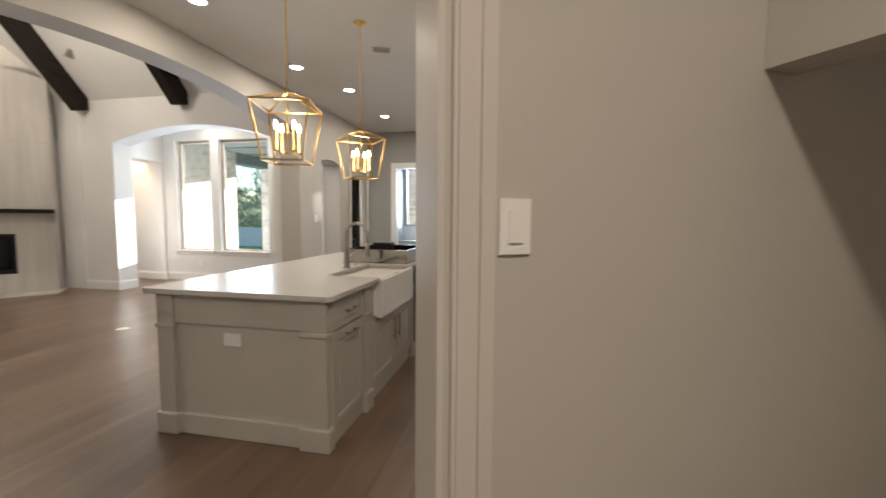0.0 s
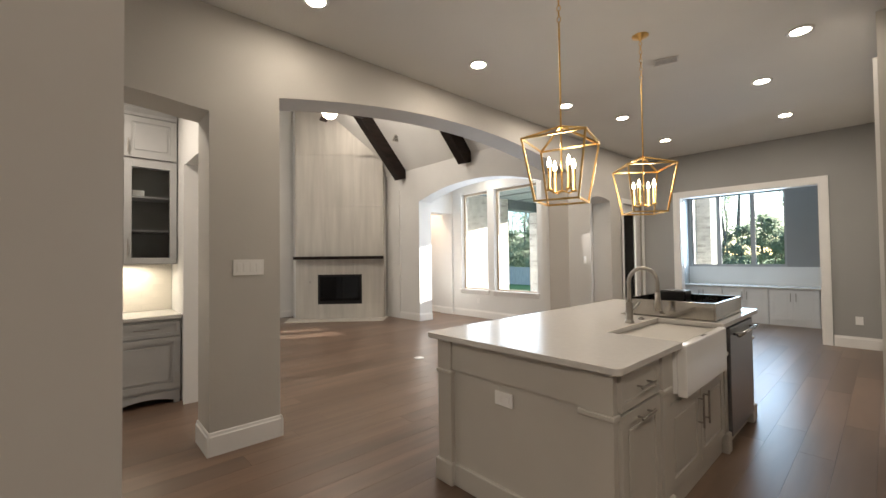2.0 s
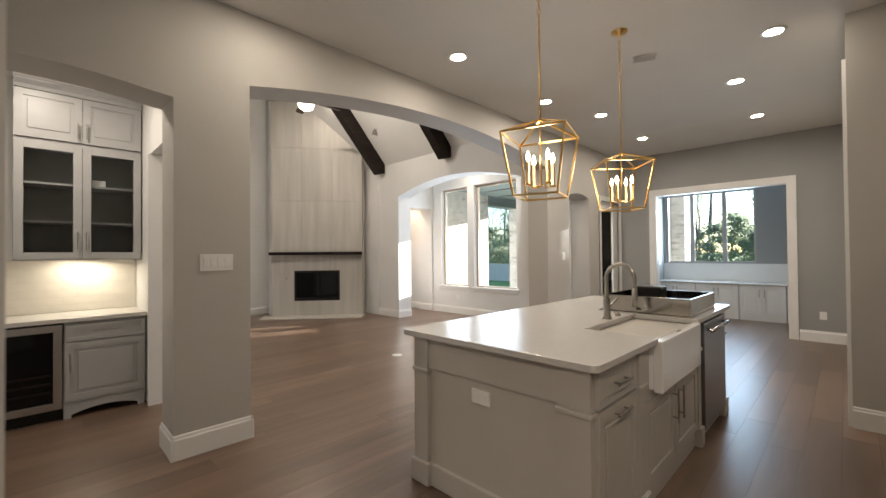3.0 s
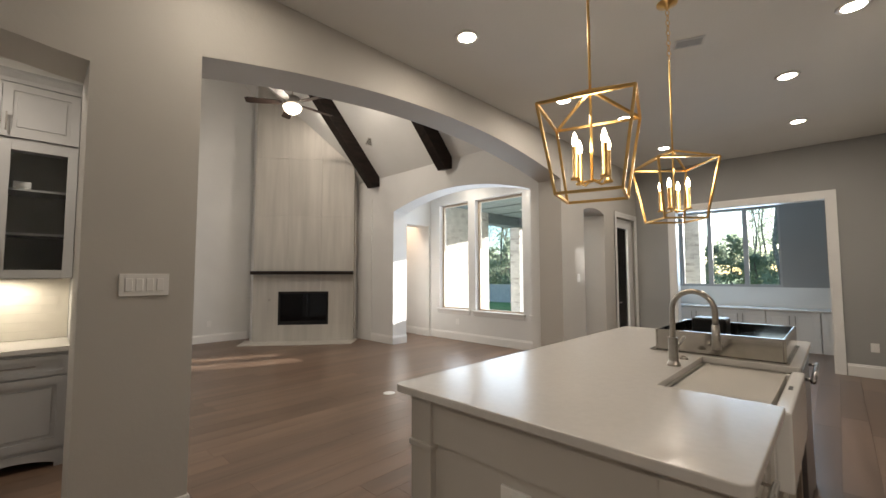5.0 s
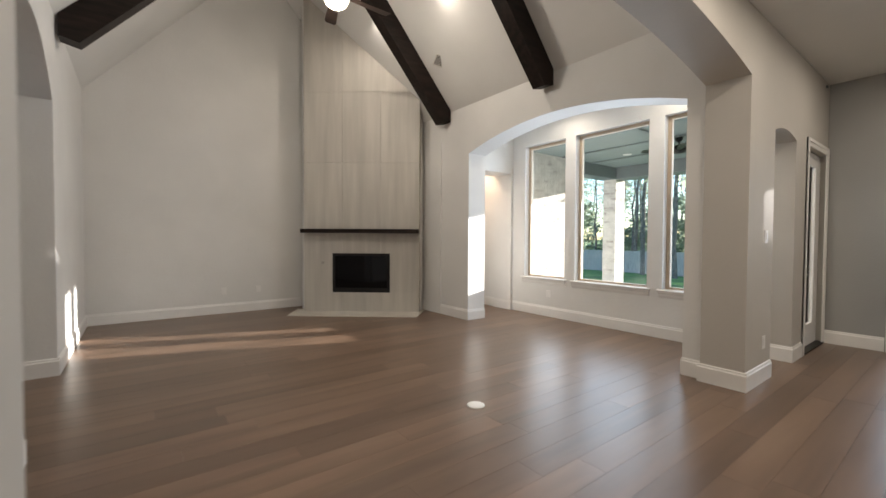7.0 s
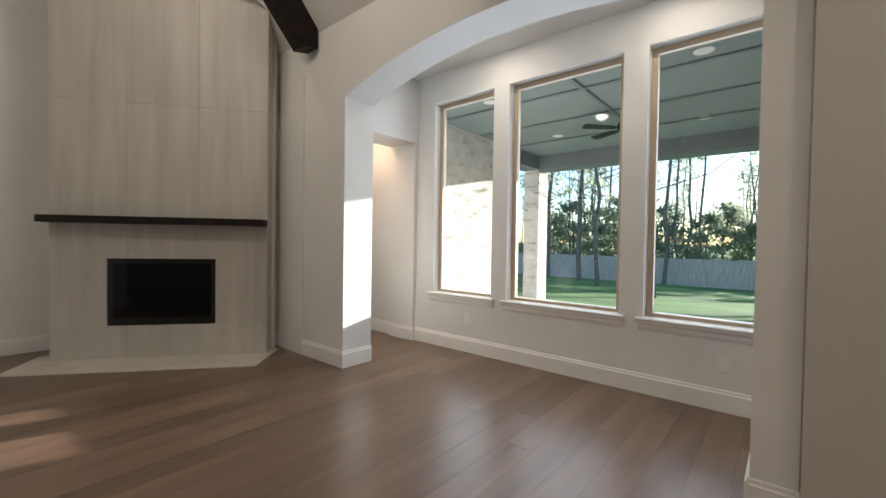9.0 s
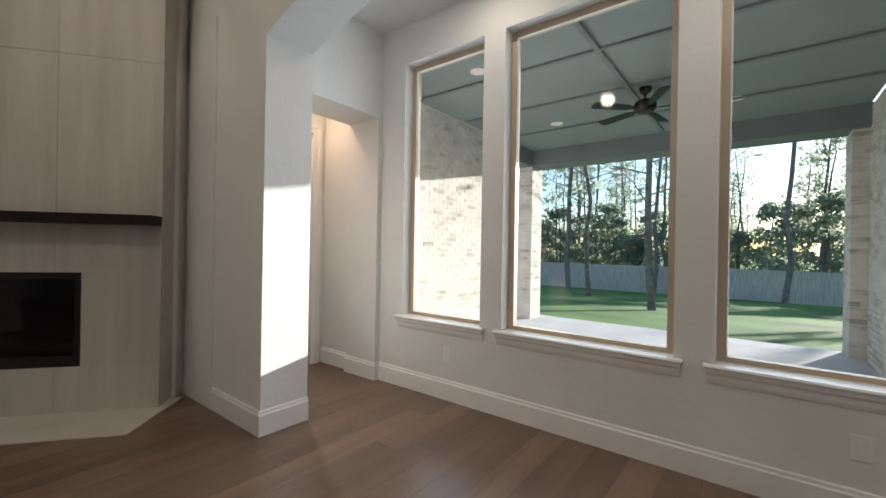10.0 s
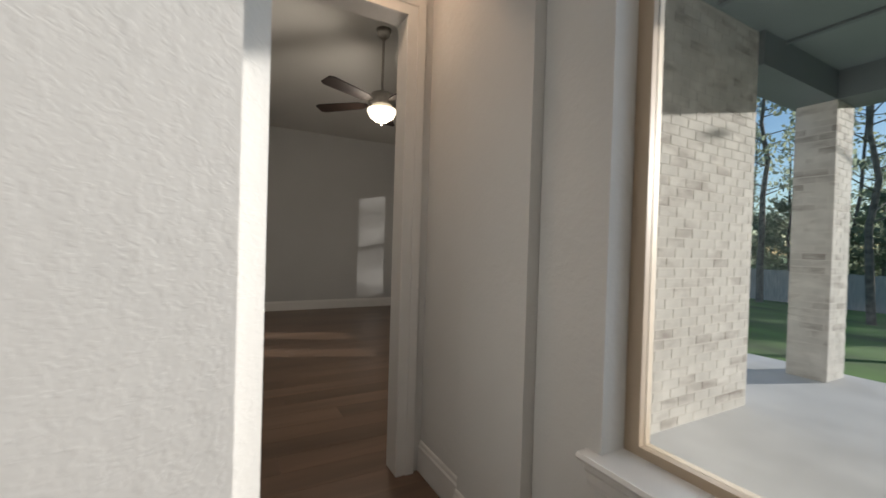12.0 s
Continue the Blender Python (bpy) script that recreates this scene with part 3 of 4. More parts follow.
for i, (a, b) in enumerate(((-13.58, -13.3), (-10.98, -10.48), (-10.03, -9.63))):
    ob = thing(f"window_{i + 7}", "white sash window in the bedroom", "window", kind="structure")
    bm = bmesh.new()
    for q in ((a, a + 0.03, 0.45, 2.45), (b - 0.03, b, 0.45, 2.45), (a + 0.03, b - 0.03, 0.45, 0.49), (a + 0.03, b - 0.03, 2.41, 2.45), (a + 0.03, b - 0.03, 1.42, 1.47)):
        box(bm, q[0], q[1], 10.33, 10.38, q[2], q[3])
    part("window_frame", bm, TRIM, ob)
    part("pane", bbox(a + 0.03, b - 0.03, 10.352, 10.358, 0.49, 2.41), GLASS, ob).visible_shadow = False

# ---------- casings and doors ----------
def casing(name, axis, a, s0, s1, top, out, w=0.10, t=0.02):
    """Flat stepped casing round an opening in a wall whose face is at a, proud towards out."""
    bm = bmesh.new()
    for k, (ww, tt) in enumerate(((w, t * 0.7), (w * 0.45, t))):
        lo, hi = sorted((a + out * 0.001, a + out * tt))
        o = w - ww
        for q in ((s0 - w, s0 - o, 0, top + w), (s1 + o, s1 + w, 0, top + w), (s0 - o, s1 + o, top + o, top + w)):
            if axis == "y":
                box(bm, q[0], q[1], lo, hi, q[2], q[3])
            else:
                box(bm, lo, hi, q[0], q[1], q[2], q[3])
    return structure(name, bm, TRIM, "white painted moulded door casing", "casing")


casing("trim_office", "y", 8.8, -2.87, -0.92, 2.47, -1)
structure("trim_office_jamb", bbox(-2.868, -2.85, 8.79, 8.96, 0, 2.45), TRIM, "white painted jamb lining", "casing")
structure("trim_office_jamb", bbox(-0.94, -0.922, 8.79, 8.96, 0, 2.45), TRIM, "white painted jamb lining", "casing")
structure("trim_office_jamb", bbox(-2.868, -0.922, 8.79, 8.96, 2.45, 2.468), TRIM, "white painted jamb lining", "casing")
casing("trim_patio_door", "x", XA1, 7.85, 8.77 - 0.08, 2.36, 1, 0.085)
casing("trim_bedroom", "x", -8.403, 6.40, 7.18, 2.45, 1)
structure("trim_bar_jamb", bbox(-4.882, -4.865, 1.155, 1.30, 0, 2.338), TRIM, "white painted jamb lining of the passage", "casing")
structure("trim_pantry", bbox(-0.285, -0.261, 4.94, 5.05, 0, 2.9), TRIM, "white painted casing at the wall's corner", "casing")
for s in (0, SW):
    sg = -1 if s == 0 else 1
    bm = bmesh.new()
    for k, (o0, o1, tt) in enumerate(((0.012, 0.10, 0.014), (0.02, 0.045, 0.02), (0.065, 0.092, 0.022))):
        diag(*sorted((s + sg * o0, s + sg * o1)), -TH - tt, -TH - 0.001, 0, 2.55, bm)
    structure("trim_doorway", bm, CASING, "beige painted moulded casing of the angled doorway", "casing")

for a, b, z0, z1 in ((0.001, 0.014, 0, 2.459), (SW - 0.014, SW - 0.001, 0, 2.459), (0.0145, SW - 0.0145, 2.445, 2.459)):
    structure("trim_doorway_jamb", diag(a, b, -TH - 0.004, 0.004, z0, z1), CASING, "beige painted jamb lining of the angled doorway", "casing")

door = thing("patio_door", "white exterior door with a tall narrow glass pane", "door", kind="structure")
bm = bmesh.new()
for q in ((7.86, 8.02, 0.02, 2.35), (8.55, 8.76, 0.02, 2.35), (8.02, 8.55, 0.02, 0.28), (8.02, 8.55, 2.2, 2.35)):
    box(bm, -3.62, -3.575, q[0], q[1], q[2], q[3])
part("door_leaf", bm, TRIM, door)
part("pane", bbox(-3.60, -3.595, 8.02, 8.55, 0.28, 2.2), GLASS, door).visible_shadow = False
for z in (0.90, 1.03):
    bm = bmesh.new()
    tube(bm, [(-3.575, 7.93, z), (-3.545, 7.93, z)], 0.027, 14)
    if z < 1:
        tube(bm, [(-3.55, 7.93, z), (-3.525, 7.93, z), (-3.522, 7.97, z), (-3.522, 8.04, z)], 0.009, 8)
    part("handle" if z < 1 else "deadbolt", bm, NICKEL, door, "brushed nickel hardware")
part("threshold", bbox(XA0 + 0.05, XA1 + 0.02, 7.86, 8.76, 0.001, 0.02), BLACK, door)

# ---------- kitchen island ----------
IX0, IX1, IY0, IY1 = -2.18, -1.06, 2.10, 4.66
isl = thing("kitchen_island", "greige painted kitchen island with panelled end and pilasters", "kitchen island", at=(0, 0, 0))
part("carcass", bbox(IX0, IX1, IY0 + 0.02, IY1, 0.0, 0.88), CAB, isl)


def shaker(bm, axis, a, out, s0, s1, z0, z1, raised=True):
    """A raised-panel door front on the plane a."""
    def put(u0, u1, w0, w1, d0, d1, bev=0.0):
        lo, hi = sorted((a + out * d0, a + out * d1))
        if axis == "x":
            box(bm, lo, hi, u0, u1, w0, w1, bev)
        else:
            box(bm, u0, u1, lo, hi, w0, w1, bev)
    f = min(0.055, (z1 - z0) * 0.22)
    put(s0, s1, z0, z1, 0, 0.010)
    put(s0, s0 + f, z0, z1, 0.010, 0.020)
    put(s1 - f, s1, z0, z1, 0.010, 0.020)
    put(s0 + f, s1 - f, z0, z0 + f, 0.010, 0.020)
    put(s0 + f, s1 - f, z1 - f, z1, 0.010, 0.020)
    if raised and z1 - z0 > 0.25:
        put(s0 + f + 0.025, s1 - f - 0.025, z0 + f + 0.025, z1 - f - 0.025, 0.010, 0.018, 0.004)
    return bm


def pull(parent, axis, a, out, s, z, length, upright):
    bm = bmesh.new()
    h = length / 2
    d = 0.032
    def P(u, w, n):
        return (a + out * n, u, w) if axis == "x" else (u, a + out * n, w)
    ends = ((s, z - h), (s, z + h)) if upright else ((s - h, z), (s + h, z))
    tube(bm, [P(*ends[0], d), P(*ends[1], d)], 0.006, 8)
    for k in (0.15, 0.85):
        u = ends[0][0] + (ends[1][0] - ends[0][0]) * k
        w = ends[0][1] + (ends[1][1] - ends[0][1]) * k
        tube(bm, [P(u, w, 0), P(u, w, d)], 0.005, 8)
    return part("handle", bm, NICKEL, parent, "brushed nickel bar pull")


# end panel, rails and corner pilasters
part("end_panel", bbox(IX0 + 0.1, IX1 - 0.16, IY0 + 0.008, IY0 + 0.02, 0.12, 0.88), CAB, isl)
part("frieze", bbox(IX0 + 0.11, IX1 - 0.15, IY0 - 0.008, IY0 + 0.008, 0.70, 0.88), CAB, isl)
part("plinth", bbox(IX0 + 0.11, IX1 - 0.15, IY0 - 0.012, IY0 + 0.02, 0, 0.13, 0.006), CAB, isl)
for x0, x1 in ((IX0 - 0.005, IX0 + 0.11), (IX1 - 0.15, IX1 + 0.005)):
    part("pilaster", bbox(x0, x1, IY0 - 0.022, IY0 + 0.02, 0.0, 0.88), CAB, isl)
    part("moulding", bbox(x0 - 0.010, x1 + 0.010, IY0 - 0.032, IY0 + 0.03, 0.668, 0.694, 0.006), CAB, isl)
    part("plinth", bbox(x0 - 0.018, x1 + 0.018, IY0 - 0.04, IY0 + 0.04, 0, 0.135, 0.008), CAB, isl)
for y0, y1 in ((2.585, 2.685), (3.735, 3.80), (4.50, 4.62)):
    part("pilaster", bbox(IX1, IX1 + 0.028, y0, y1, 0.0, 0.88), CAB, isl)
    part("plinth", bbox(IX1, IX1 + 0.046, y0 - 0.012, y1 + 0.012, 0, 0.135, 0.008), CAB, isl)
    part("moulding", bbox(IX1, IX1 + 0.04, y0 - 0.008, y1 + 0.008, 0.672, 0.698, 0.005), CAB, isl)
dr = part("drawer_front", shaker(bmesh.new(), "x", IX1, 1, 2.13, 2.565, 0.70, 0.865), CAB, isl)
pull(dr, "x", IX1 + 0.02, 1, 2.35, 0.785, 0.16, False)
dr = part("door", shaker(bmesh.new(), "x", IX1, 1, 2.13, 2.565, 0.11, 0.685), CAB, isl)
pull(dr, "x", IX1 + 0.02, 1, 2.35, 0.645, 0.16, False)
for y0, y1, hy in ((2.70, 3.21, 3.16), (3.22, 3.73, 3.27)):
    dr = part("door", shaker(bmesh.new(), "x", IX1, 1, y0, y1, 0.13, 0.58), CAB, isl)
    pull(dr, "x", IX1 + 0.02, 1, hy, 0.45, 0.20, True)

TOPX0, TOPX1, TOPY0, TOPY1 = -2.26, -1.005, 2.04, 4.73
SX0, SX1, SY0, SY1 = -1.43, -0.99, 2.81, 3.63


def rounded(corners, r, n=5):
    """An outline whose corners given a radius factor are rounded."""
    pts = []
    for i, (x, y, k) in enumerate(corners):
        c = Vector((x, y))
        p, q = Vector(corners[i - 1][:2]), Vector(corners[(i + 1) % len(corners)][:2])
        if not k:
            pts.append((x, y))
            continue
        u, v = (p - c).normalized() * r * k, (q - c).normalized() * r * k
        for j in range(n + 1):
            t = math.pi / 2 * j / n
            pts.append(tuple(c + u * (1 - math.sin(t)) + v * (1 - math.cos(t))))
    return pts


top = rounded([(TOPX0, TOPY0, 1), (TOPX1, TOPY0, 1), (TOPX1, SY0, 0.4), (SX0, SY0, 0), (SX0, SY1, 0), (TOPX1, SY1, 0.4), (TOPX1, TOPY1, 1), (TOPX0, TOPY1, 1)], 0.035)
bm = prism(top, "z", 0.882, 0.915)
rim = [e for e in bm.edges if not e.is_boundary and len(e.link_faces) == 2 and abs(e.verts[0].co.z - e.verts[1].co.z) < 1e-6 and e.calc_face_angle(0) > 1.2]
bmesh.ops.bevel(bm, geom=rim, offset=0.004, segments=2, affect="EDGES", profile=0.5)
tagged(part("countertop", bm, QUARTZ), "polished white quartz countertop on the island", "countertop")
sink = thing("apron_sink", "white fireclay apron-front sink set in the island", "sink")
bm = bmesh.new()
for q in ((SX1 - 0.05, SX1, SY0 + 0.003, SY1 - 0.003, 0.61, 0.895), (SX0 + 0.003, SX0 + 0.03, SY0 + 0.003, SY1 - 0.003, 0.62, 0.88), (SX0 + 0.03, SX1 - 0.05, SY0 + 0.003, SY0 + 0.03, 0.62, 0.88), (SX0 + 0.03, SX1 - 0.05, SY1 - 0.03, SY1 - 0.003, 0.62, 0.88), (SX0 + 0.03, SX1 - 0.05, SY0 + 0.03, SY1 - 0.03, 0.64, 0.66)):
    box(bm, *q, 0.008)
part("basin", bm, CERAMIC, sink)
part("drain", lathe(bmesh.new(), [(0.045, 0.66), (0.045, 0.664), (0.03, 0.663)], -1.27, 3.23), NICKEL, sink)
part("mark", bbox(-1.025, -1.010, 3.19, 3.26, 0.8945, 0.8965), BLACK, sink)
fa = thing("faucet", "brushed nickel gooseneck kitchen faucet on the island", "faucet")
bm = lathe(bmesh.new(), [(0.032, 0.915), (0.032, 0.925), (0.024, 0.94), (0.022, 1.06)], -1.48, 3.26, 16)
part("body", bm, NICKEL, fa)
pts = [(-1.48, 3.26, 1.06), (-1.48, 3.26, 1.18)] + [(-1.48 + 0.095 - 0.095 * math.cos(a), 3.26, 1.2 + 0.1 * math.sin(a)) for a in [math.pi * k / 12 for k in range(13)]] + [(-1.29, 3.26, 1.14)]
smooth(part("spout", tube(bmesh.new(), pts, 0.0135, 12), NICKEL, fa))
smooth(part("spray_head", tube(bmesh.new(), [(-1.29, 3.26, 1.14), (-1.29, 3.26, 1.02)], 0.016, 12, 0.021), NICKEL, fa))
smooth(part("lever", tube(bmesh.new(), [(-1.48, 3.285, 1.0), (-1.48, 3.33, 1.005), (-1.46, 3.39, 1.05)], 0.008, 8), NICKEL, fa))
so = thing("air_switch", "round brushed nickel disposal button beside the faucet", "button")
smooth(part("collar", lathe(bmesh.new(), [(0.022, 0.9155), (0.022, 0.924), (0.016, 0.928), (0.015, 0.9285)], -1.485, 3.47, 16), NICKEL, so))
smooth(part("button", lathe(bmesh.new(), [(0.012, 0.929), (0.012, 0.934), (0.006, 0.936)], -1.485, 3.47, 14), NICKEL, so))
dw = thing("dishwasher", "stainless steel dishwasher built into the island", "dishwasher")
part("front", bbox(IX1 + 0.001, IX1 + 0.05, 3.81, 4.49, 0.10, 0.865, 0.004), DWSTEEL, dw)
part("control_strip", bbox(IX1 + 0.001, IX1 + 0.032, 3.81, 4.49, 0.866, 0.88), BLACK, dw)
bm = tube(bmesh.new(), [(IX1 + 0.09, 3.86, 0.81), (IX1 + 0.09, 4.44, 0.81)], 0.013, 10)
for y in (3.9, 4.4):
    tube(bm, [(IX1 + 0.05, y, 0.81), (IX1 + 0.09, y, 0.81)], 0.009, 8)
smooth(part("handle", bm, STEEL, dw))
tr = thing("steel_tray", "open stainless steel drawer liner lying on the countertop", "tray")
TX0, TX1, TY0, TY1 = -1.69, -1.06, 3.68, 4.40
for q in ((TX0, TX0 + 0.012, TY0, TY1), (TX1 - 0.012, TX1, TY0, TY1), (TX0 + 0.012, TX1 - 0.012, TY0, TY0 + 0.012), (TX0 + 0.012, TX1 - 0.012, TY1 - 0.012, TY1)):
    part("side", bbox(*q, 0.9215, 1.045, 0.002), POLISHED, tr)
part("bottom", bbox(TX0 + 0.012, TX1 - 0.012, TY0 + 0.012, TY1 - 0.012, 0.9215, 0.928), POLISHED, tr)
part("flange", bbox(TX0 - 0.03, TX1 + 0.012, TY0 - 0.02, TY1 + 0.02, 0.9155, 0.921), POLISHED, tr)
tagged(part("black_case", bbox(-1.60, -1.40, 4.16, 4.34, 0.9285, 1.085, 0.015), BLACK), "small black plastic case lying in the steel tray", "case")
ou = thing("outlet", "white electrical outlet on the island's end panel", "outlet")
part("plate", bbox(-1.735, -1.615, IY0 - 0.004, IY0 + 0.0085, 0.575, 0.65, 0.003), PLATE, ou)
for dx in (-0.025, 0.025):
    part("socket", bbox(-1.675 + dx - 0.014, -1.675 + dx + 0.014, IY0 - 0.007, IY0 - 0.003, 0.596, 0.630, 0.002), PLATE, ou)

# ---------- pendants ----------
def pendant(x, y, zb=1.73):
    ob = thing("pendant_lantern", "brushed gold open-cage lantern pendant with lit candle bulbs", "pendant light", "pendants over the island", at=(x, y, zb))
    b, t, zt, za = 0.132, 0.19, 0.38, 0.475
    cb = [(sx * b, sy * b, 0) for sx, sy in ((-1, -1), (1, -1), (1, 1), (-1, 1))]
    ct = [(sx * t, sy * t, zt) for sx, sy in ((-1, -1), (1, -1), (1, 1), (-1, 1))]
    for i in range(4):
        for a, b2 in ((cb[i], cb[(i + 1) % 4]), (ct[i], ct[(i + 1) % 4]), (cb[i], ct[i]), (ct[i], (0, 0, za))):
            part("cage_bar", bar(bmesh.new(), a, b2, 0.012), GOLD, ob)
    bm = tube(bmesh.new(), [(0, 0, 0.06), (0, 0, za + 0.02)], 0.006, 8)
    for k in range(4):
        a = math.pi / 4 + math.pi / 2 * k
        tube(bm, [(0, 0, 0.07), (0.05 * math.cos(a), 0.05 * math.sin(a), 0.055), (0.085 * math.cos(a), 0.085 * math.sin(a), 0.07)], 0.005, 6)
    part("stem", bm, GOLD, ob)
    for k in range(4):
        a = math.pi / 4 + math.pi / 2 * k
        cx, cy = 0.085 * math.cos(a), 0.085 * math.sin(a)
        c = smooth(part("candle", lathe(bmesh.new(), [(0.02, 0.065), (0.02, 0.075), (0.0125, 0.078), (0.0125, 0.21)], cx, cy, 12), GOLD, ob))
        smooth(part("bulb", lathe(bmesh.new(), [(0.007, 0.21), (0.013, 0.228), (0.0125, 0.243), (0.005, 0.268), (0.001, 0.276)], cx, cy, 10), BULB, c, "lit candle bulb"))
    part("rod", tube(bmesh.new(), [(0, 0, za), (0, 0, za + 0.62)], 0.006, 8), GOLD, ob)
    bm = bmesh.new()
    z, k = za + 0.62, 0
    while z < KC - zb - 0.05:
        w = 0.011
        o = (w, 0, 0) if k % 2 else (0, w, 0)
        tube(bm, [(0, 0, z), (o[0], o[1], z + 0.012), (o[0], o[1], z + 0.03), (0, 0, z + 0.042), (-o[0], -o[1], z + 0.03), (-o[0], -o[1], z + 0.012), (0, 0, z)], 0.0028, 5)
        z += 0.036
        k += 1
    part("chain", bm, GOLD, ob)
    smooth(part("canopy", lathe(bmesh.new(), [(0.012, KC - zb - 0.05), (0.02, KC - zb - 0.035), (0.065, KC - zb - 0.02), (0.068, KC - zb)], 0, 0, 20), GOLD, ob))
    return ob


p1 = pendant(-1.605, 2.615)
copy_thing(p1, pose(-1.615, 3.91, 1.745, 0, 0, 42))
p1.rotation_euler = (0, 0, radians(16))
for y in (2.615, 3.91):
    lamp("pendant_light", "POINT", (-1.61, y, 2.09), 6.5, WARM, 0.09)

# ---------- recessed lights ----------
def downlight(lens=CANLIT, label="round white recessed ceiling light, lit"):
    ob = thing("recessed_light", label, "ceiling light", "recessed lights")
    smooth(part("trim_ring", lathe(bmesh.new(), [(0.095, -0.001), (0.092, -0.007), (0.07, -0.008), (0.068, -0.001)], 0, 0, 24), PLATE, ob))
    part("lens", lathe(bmesh.new(), [(0.066, -0.006), (0.03, -0.009)], 0, 0, 24), lens, ob)
    return ob


CANS = [(-2.97, 1.64), (-2.86, 3.24), (-2.88, 4.85), (-2.61, 5.83), (-2.62, 7.43), (-0.69, 4.84), (-1.11, 5.83), (-1.12, 7.41)]
d0 = downlight()
d0.location = (*CANS[0], KC)
for x, y in CANS[1:]:
    copy_thing(d0, pose(x, y, KC))
# Added downlight out of view; it and its lamp brighten the doorway jamb.
copy_thing(d0, pose(0.6, 2.2, KC))
for x, y in CANS + [(0.6, 2.2)]:
    lamp("recessed_glow", "AREA", (x, y, KC - 0.02), 9.5 if y > 2 else 5.0, WARM, 0.13, (x, y, 0))
copy_thing(d0, pose(-6.2, 6.85, 3.27))
copy_thing(d0, pose(-4.6, 6.85, 3.27))
lamp("recessed_glow", "AREA", (-6.2, 6.85, 3.25), 6, WARM, 0.13, (-6.2, 6.85, 0))
lamp("recessed_glow", "AREA", (-4.6, 6.85, 3.25), 6, WARM, 0.13, (-4.6, 6.85, 0))
SA = math.degrees(math.atan(SLOPE))
for x, y in ((-8.09, 4.83), (-6.6, 5.0)):
    copy_thing(d0, pose(x, y, vault(y) - 0.002, -SA))
    lamp("recessed_glow", "AREA", (x, y - 0.03, vault(y) - 0.03), 18, WARM, 0.13, (x, y - 0.6, 0))
copy_thing(d0, pose(-8.15, 6.85, 2.78))
lamp("recessed_glow", "AREA", (-8.15, 6.85, 2.76), 7.0, (1.0, 0.60, 0.36), 0.13, (-8.15, 6.85, 0))
lamp("back_hall_glow", "AREA", (0.5, -1.2, KC - 0.02), 68, (1.0, 0.86, 0.715), 0.3, (0.5, -1.2, 0))
lamp("foyer_glow", "AREA", (-6.8, -1.0, 3.28), 20, WARM, 0.3, (-6.8, -1, 0))

# ---------- ceiling fans ----------
def ceiling_fan(x, y, z, top, turn, wood, metal, lit=True):
    ob = thing("ceiling_fan", "five-blade ceiling fan with dark blades and a lit frosted bowl" if lit else "dark bronze five-blade porch ceiling fan", "ceiling fan", at=(x, y, z))
    part("downrod", tube(bmesh.new(), [(0, 0, 0.1), (0, 0, top - z - 0.05)], 0.012, 10), metal, ob)
    smooth(part("canopy", lathe(bmesh.new(), [(0.02, top - z - 0.09), (0.06, top - z - 0.05), (0.07, top - z)], 0, 0, 18), metal, ob))
    smooth(part("motor", lathe(bmesh.new(), [(0.03, 0.12), (0.10, 0.09), (0.125, 0.05), (0.125, 0.0), (0.09, -0.04), (0.05, -0.05)], 0, 0, 24), metal, ob))
    for k in range(5):
        a = radians(turn + 72 * k)
        bm = bmesh.new()
        pr = [(0.14, -0.02), (0.22, -0.055), (0.62, -0.07), (0.66, -0.05), (0.66, 0.05), (0.62, 0.07), (0.22, 0.055), (0.14, 0.02)]
        prism(pr, "z", -0.004, 0.004, bm)
        m = Matrix.Rotation(a, 4, "Z") @ Matrix.Rotation(radians(11), 4, "X")
        bmesh.ops.transform(bm, matrix=m, verts=bm.verts)
        part("blade", bm, wood, ob)
    if lit:
        smooth(part("bowl", lathe(bmesh.new(), [(0.13, -0.05), (0.135, -0.07), (0.11, -0.12), (0.05, -0.16), (0.008, -0.17)], 0, 0, 24), BOWL, ob, "glowing frosted glass bowl"))
        part("finial", lathe(bmesh.new(), [(0.014, -0.165), (0.016, -0.18), (0.004, -0.20)], 0, 0, 12), metal, ob)
    return ob


ceiling_fan(-6.6, 3.58, 3.95, vault(3.58), 20, DARKWOOD, NICKEL)
lamp("fan_light", "POINT", (-6.6, 3.58, 3.66), 80, WARM, 0.1)
ceiling_fan(-9.98, 7.61, 2.52, 3.2, 10, DARKWOOD, NICKEL)
lamp("fan_light", "POINT", (-9.98, 7.61, 2.25), 130, WARM, 0.1)
ceiling_fan(-5.75, 9.9, 2.95, 3.2, 10, BLACK, BLACK, False)

# ---------- switches, outlets, vents ----------
def switch_plate(axis, a, out, s, z, gangs, label):
    w, h = 0.046 * gangs + 0.035, 0.118
    ob = thing("light_switch", label, "switch")
    def put(u0, u1, w0, w1, d0, d1, bev):
        lo, hi = sorted((a + out * d0, a + out * d1))
        return bbox(lo, hi, u0, u1, w0, w1, bev) if axis == "x" else bbox(u0, u1, lo, hi, w0, w1, bev)
    part("plate", put(s - w / 2, s + w / 2, z - h / 2, z + h / 2, 0.0, 0.007, 0.002), PLATE, ob)
    for g in range(gangs):
        c = s + 0.046 * (g - (gangs - 1) / 2)
        part("rocker", put(c - 0.016, c + 0.016, z - 0.033, z + 0.033, 0.007, 0.011, 0.0015), PLATE, ob)
    return ob


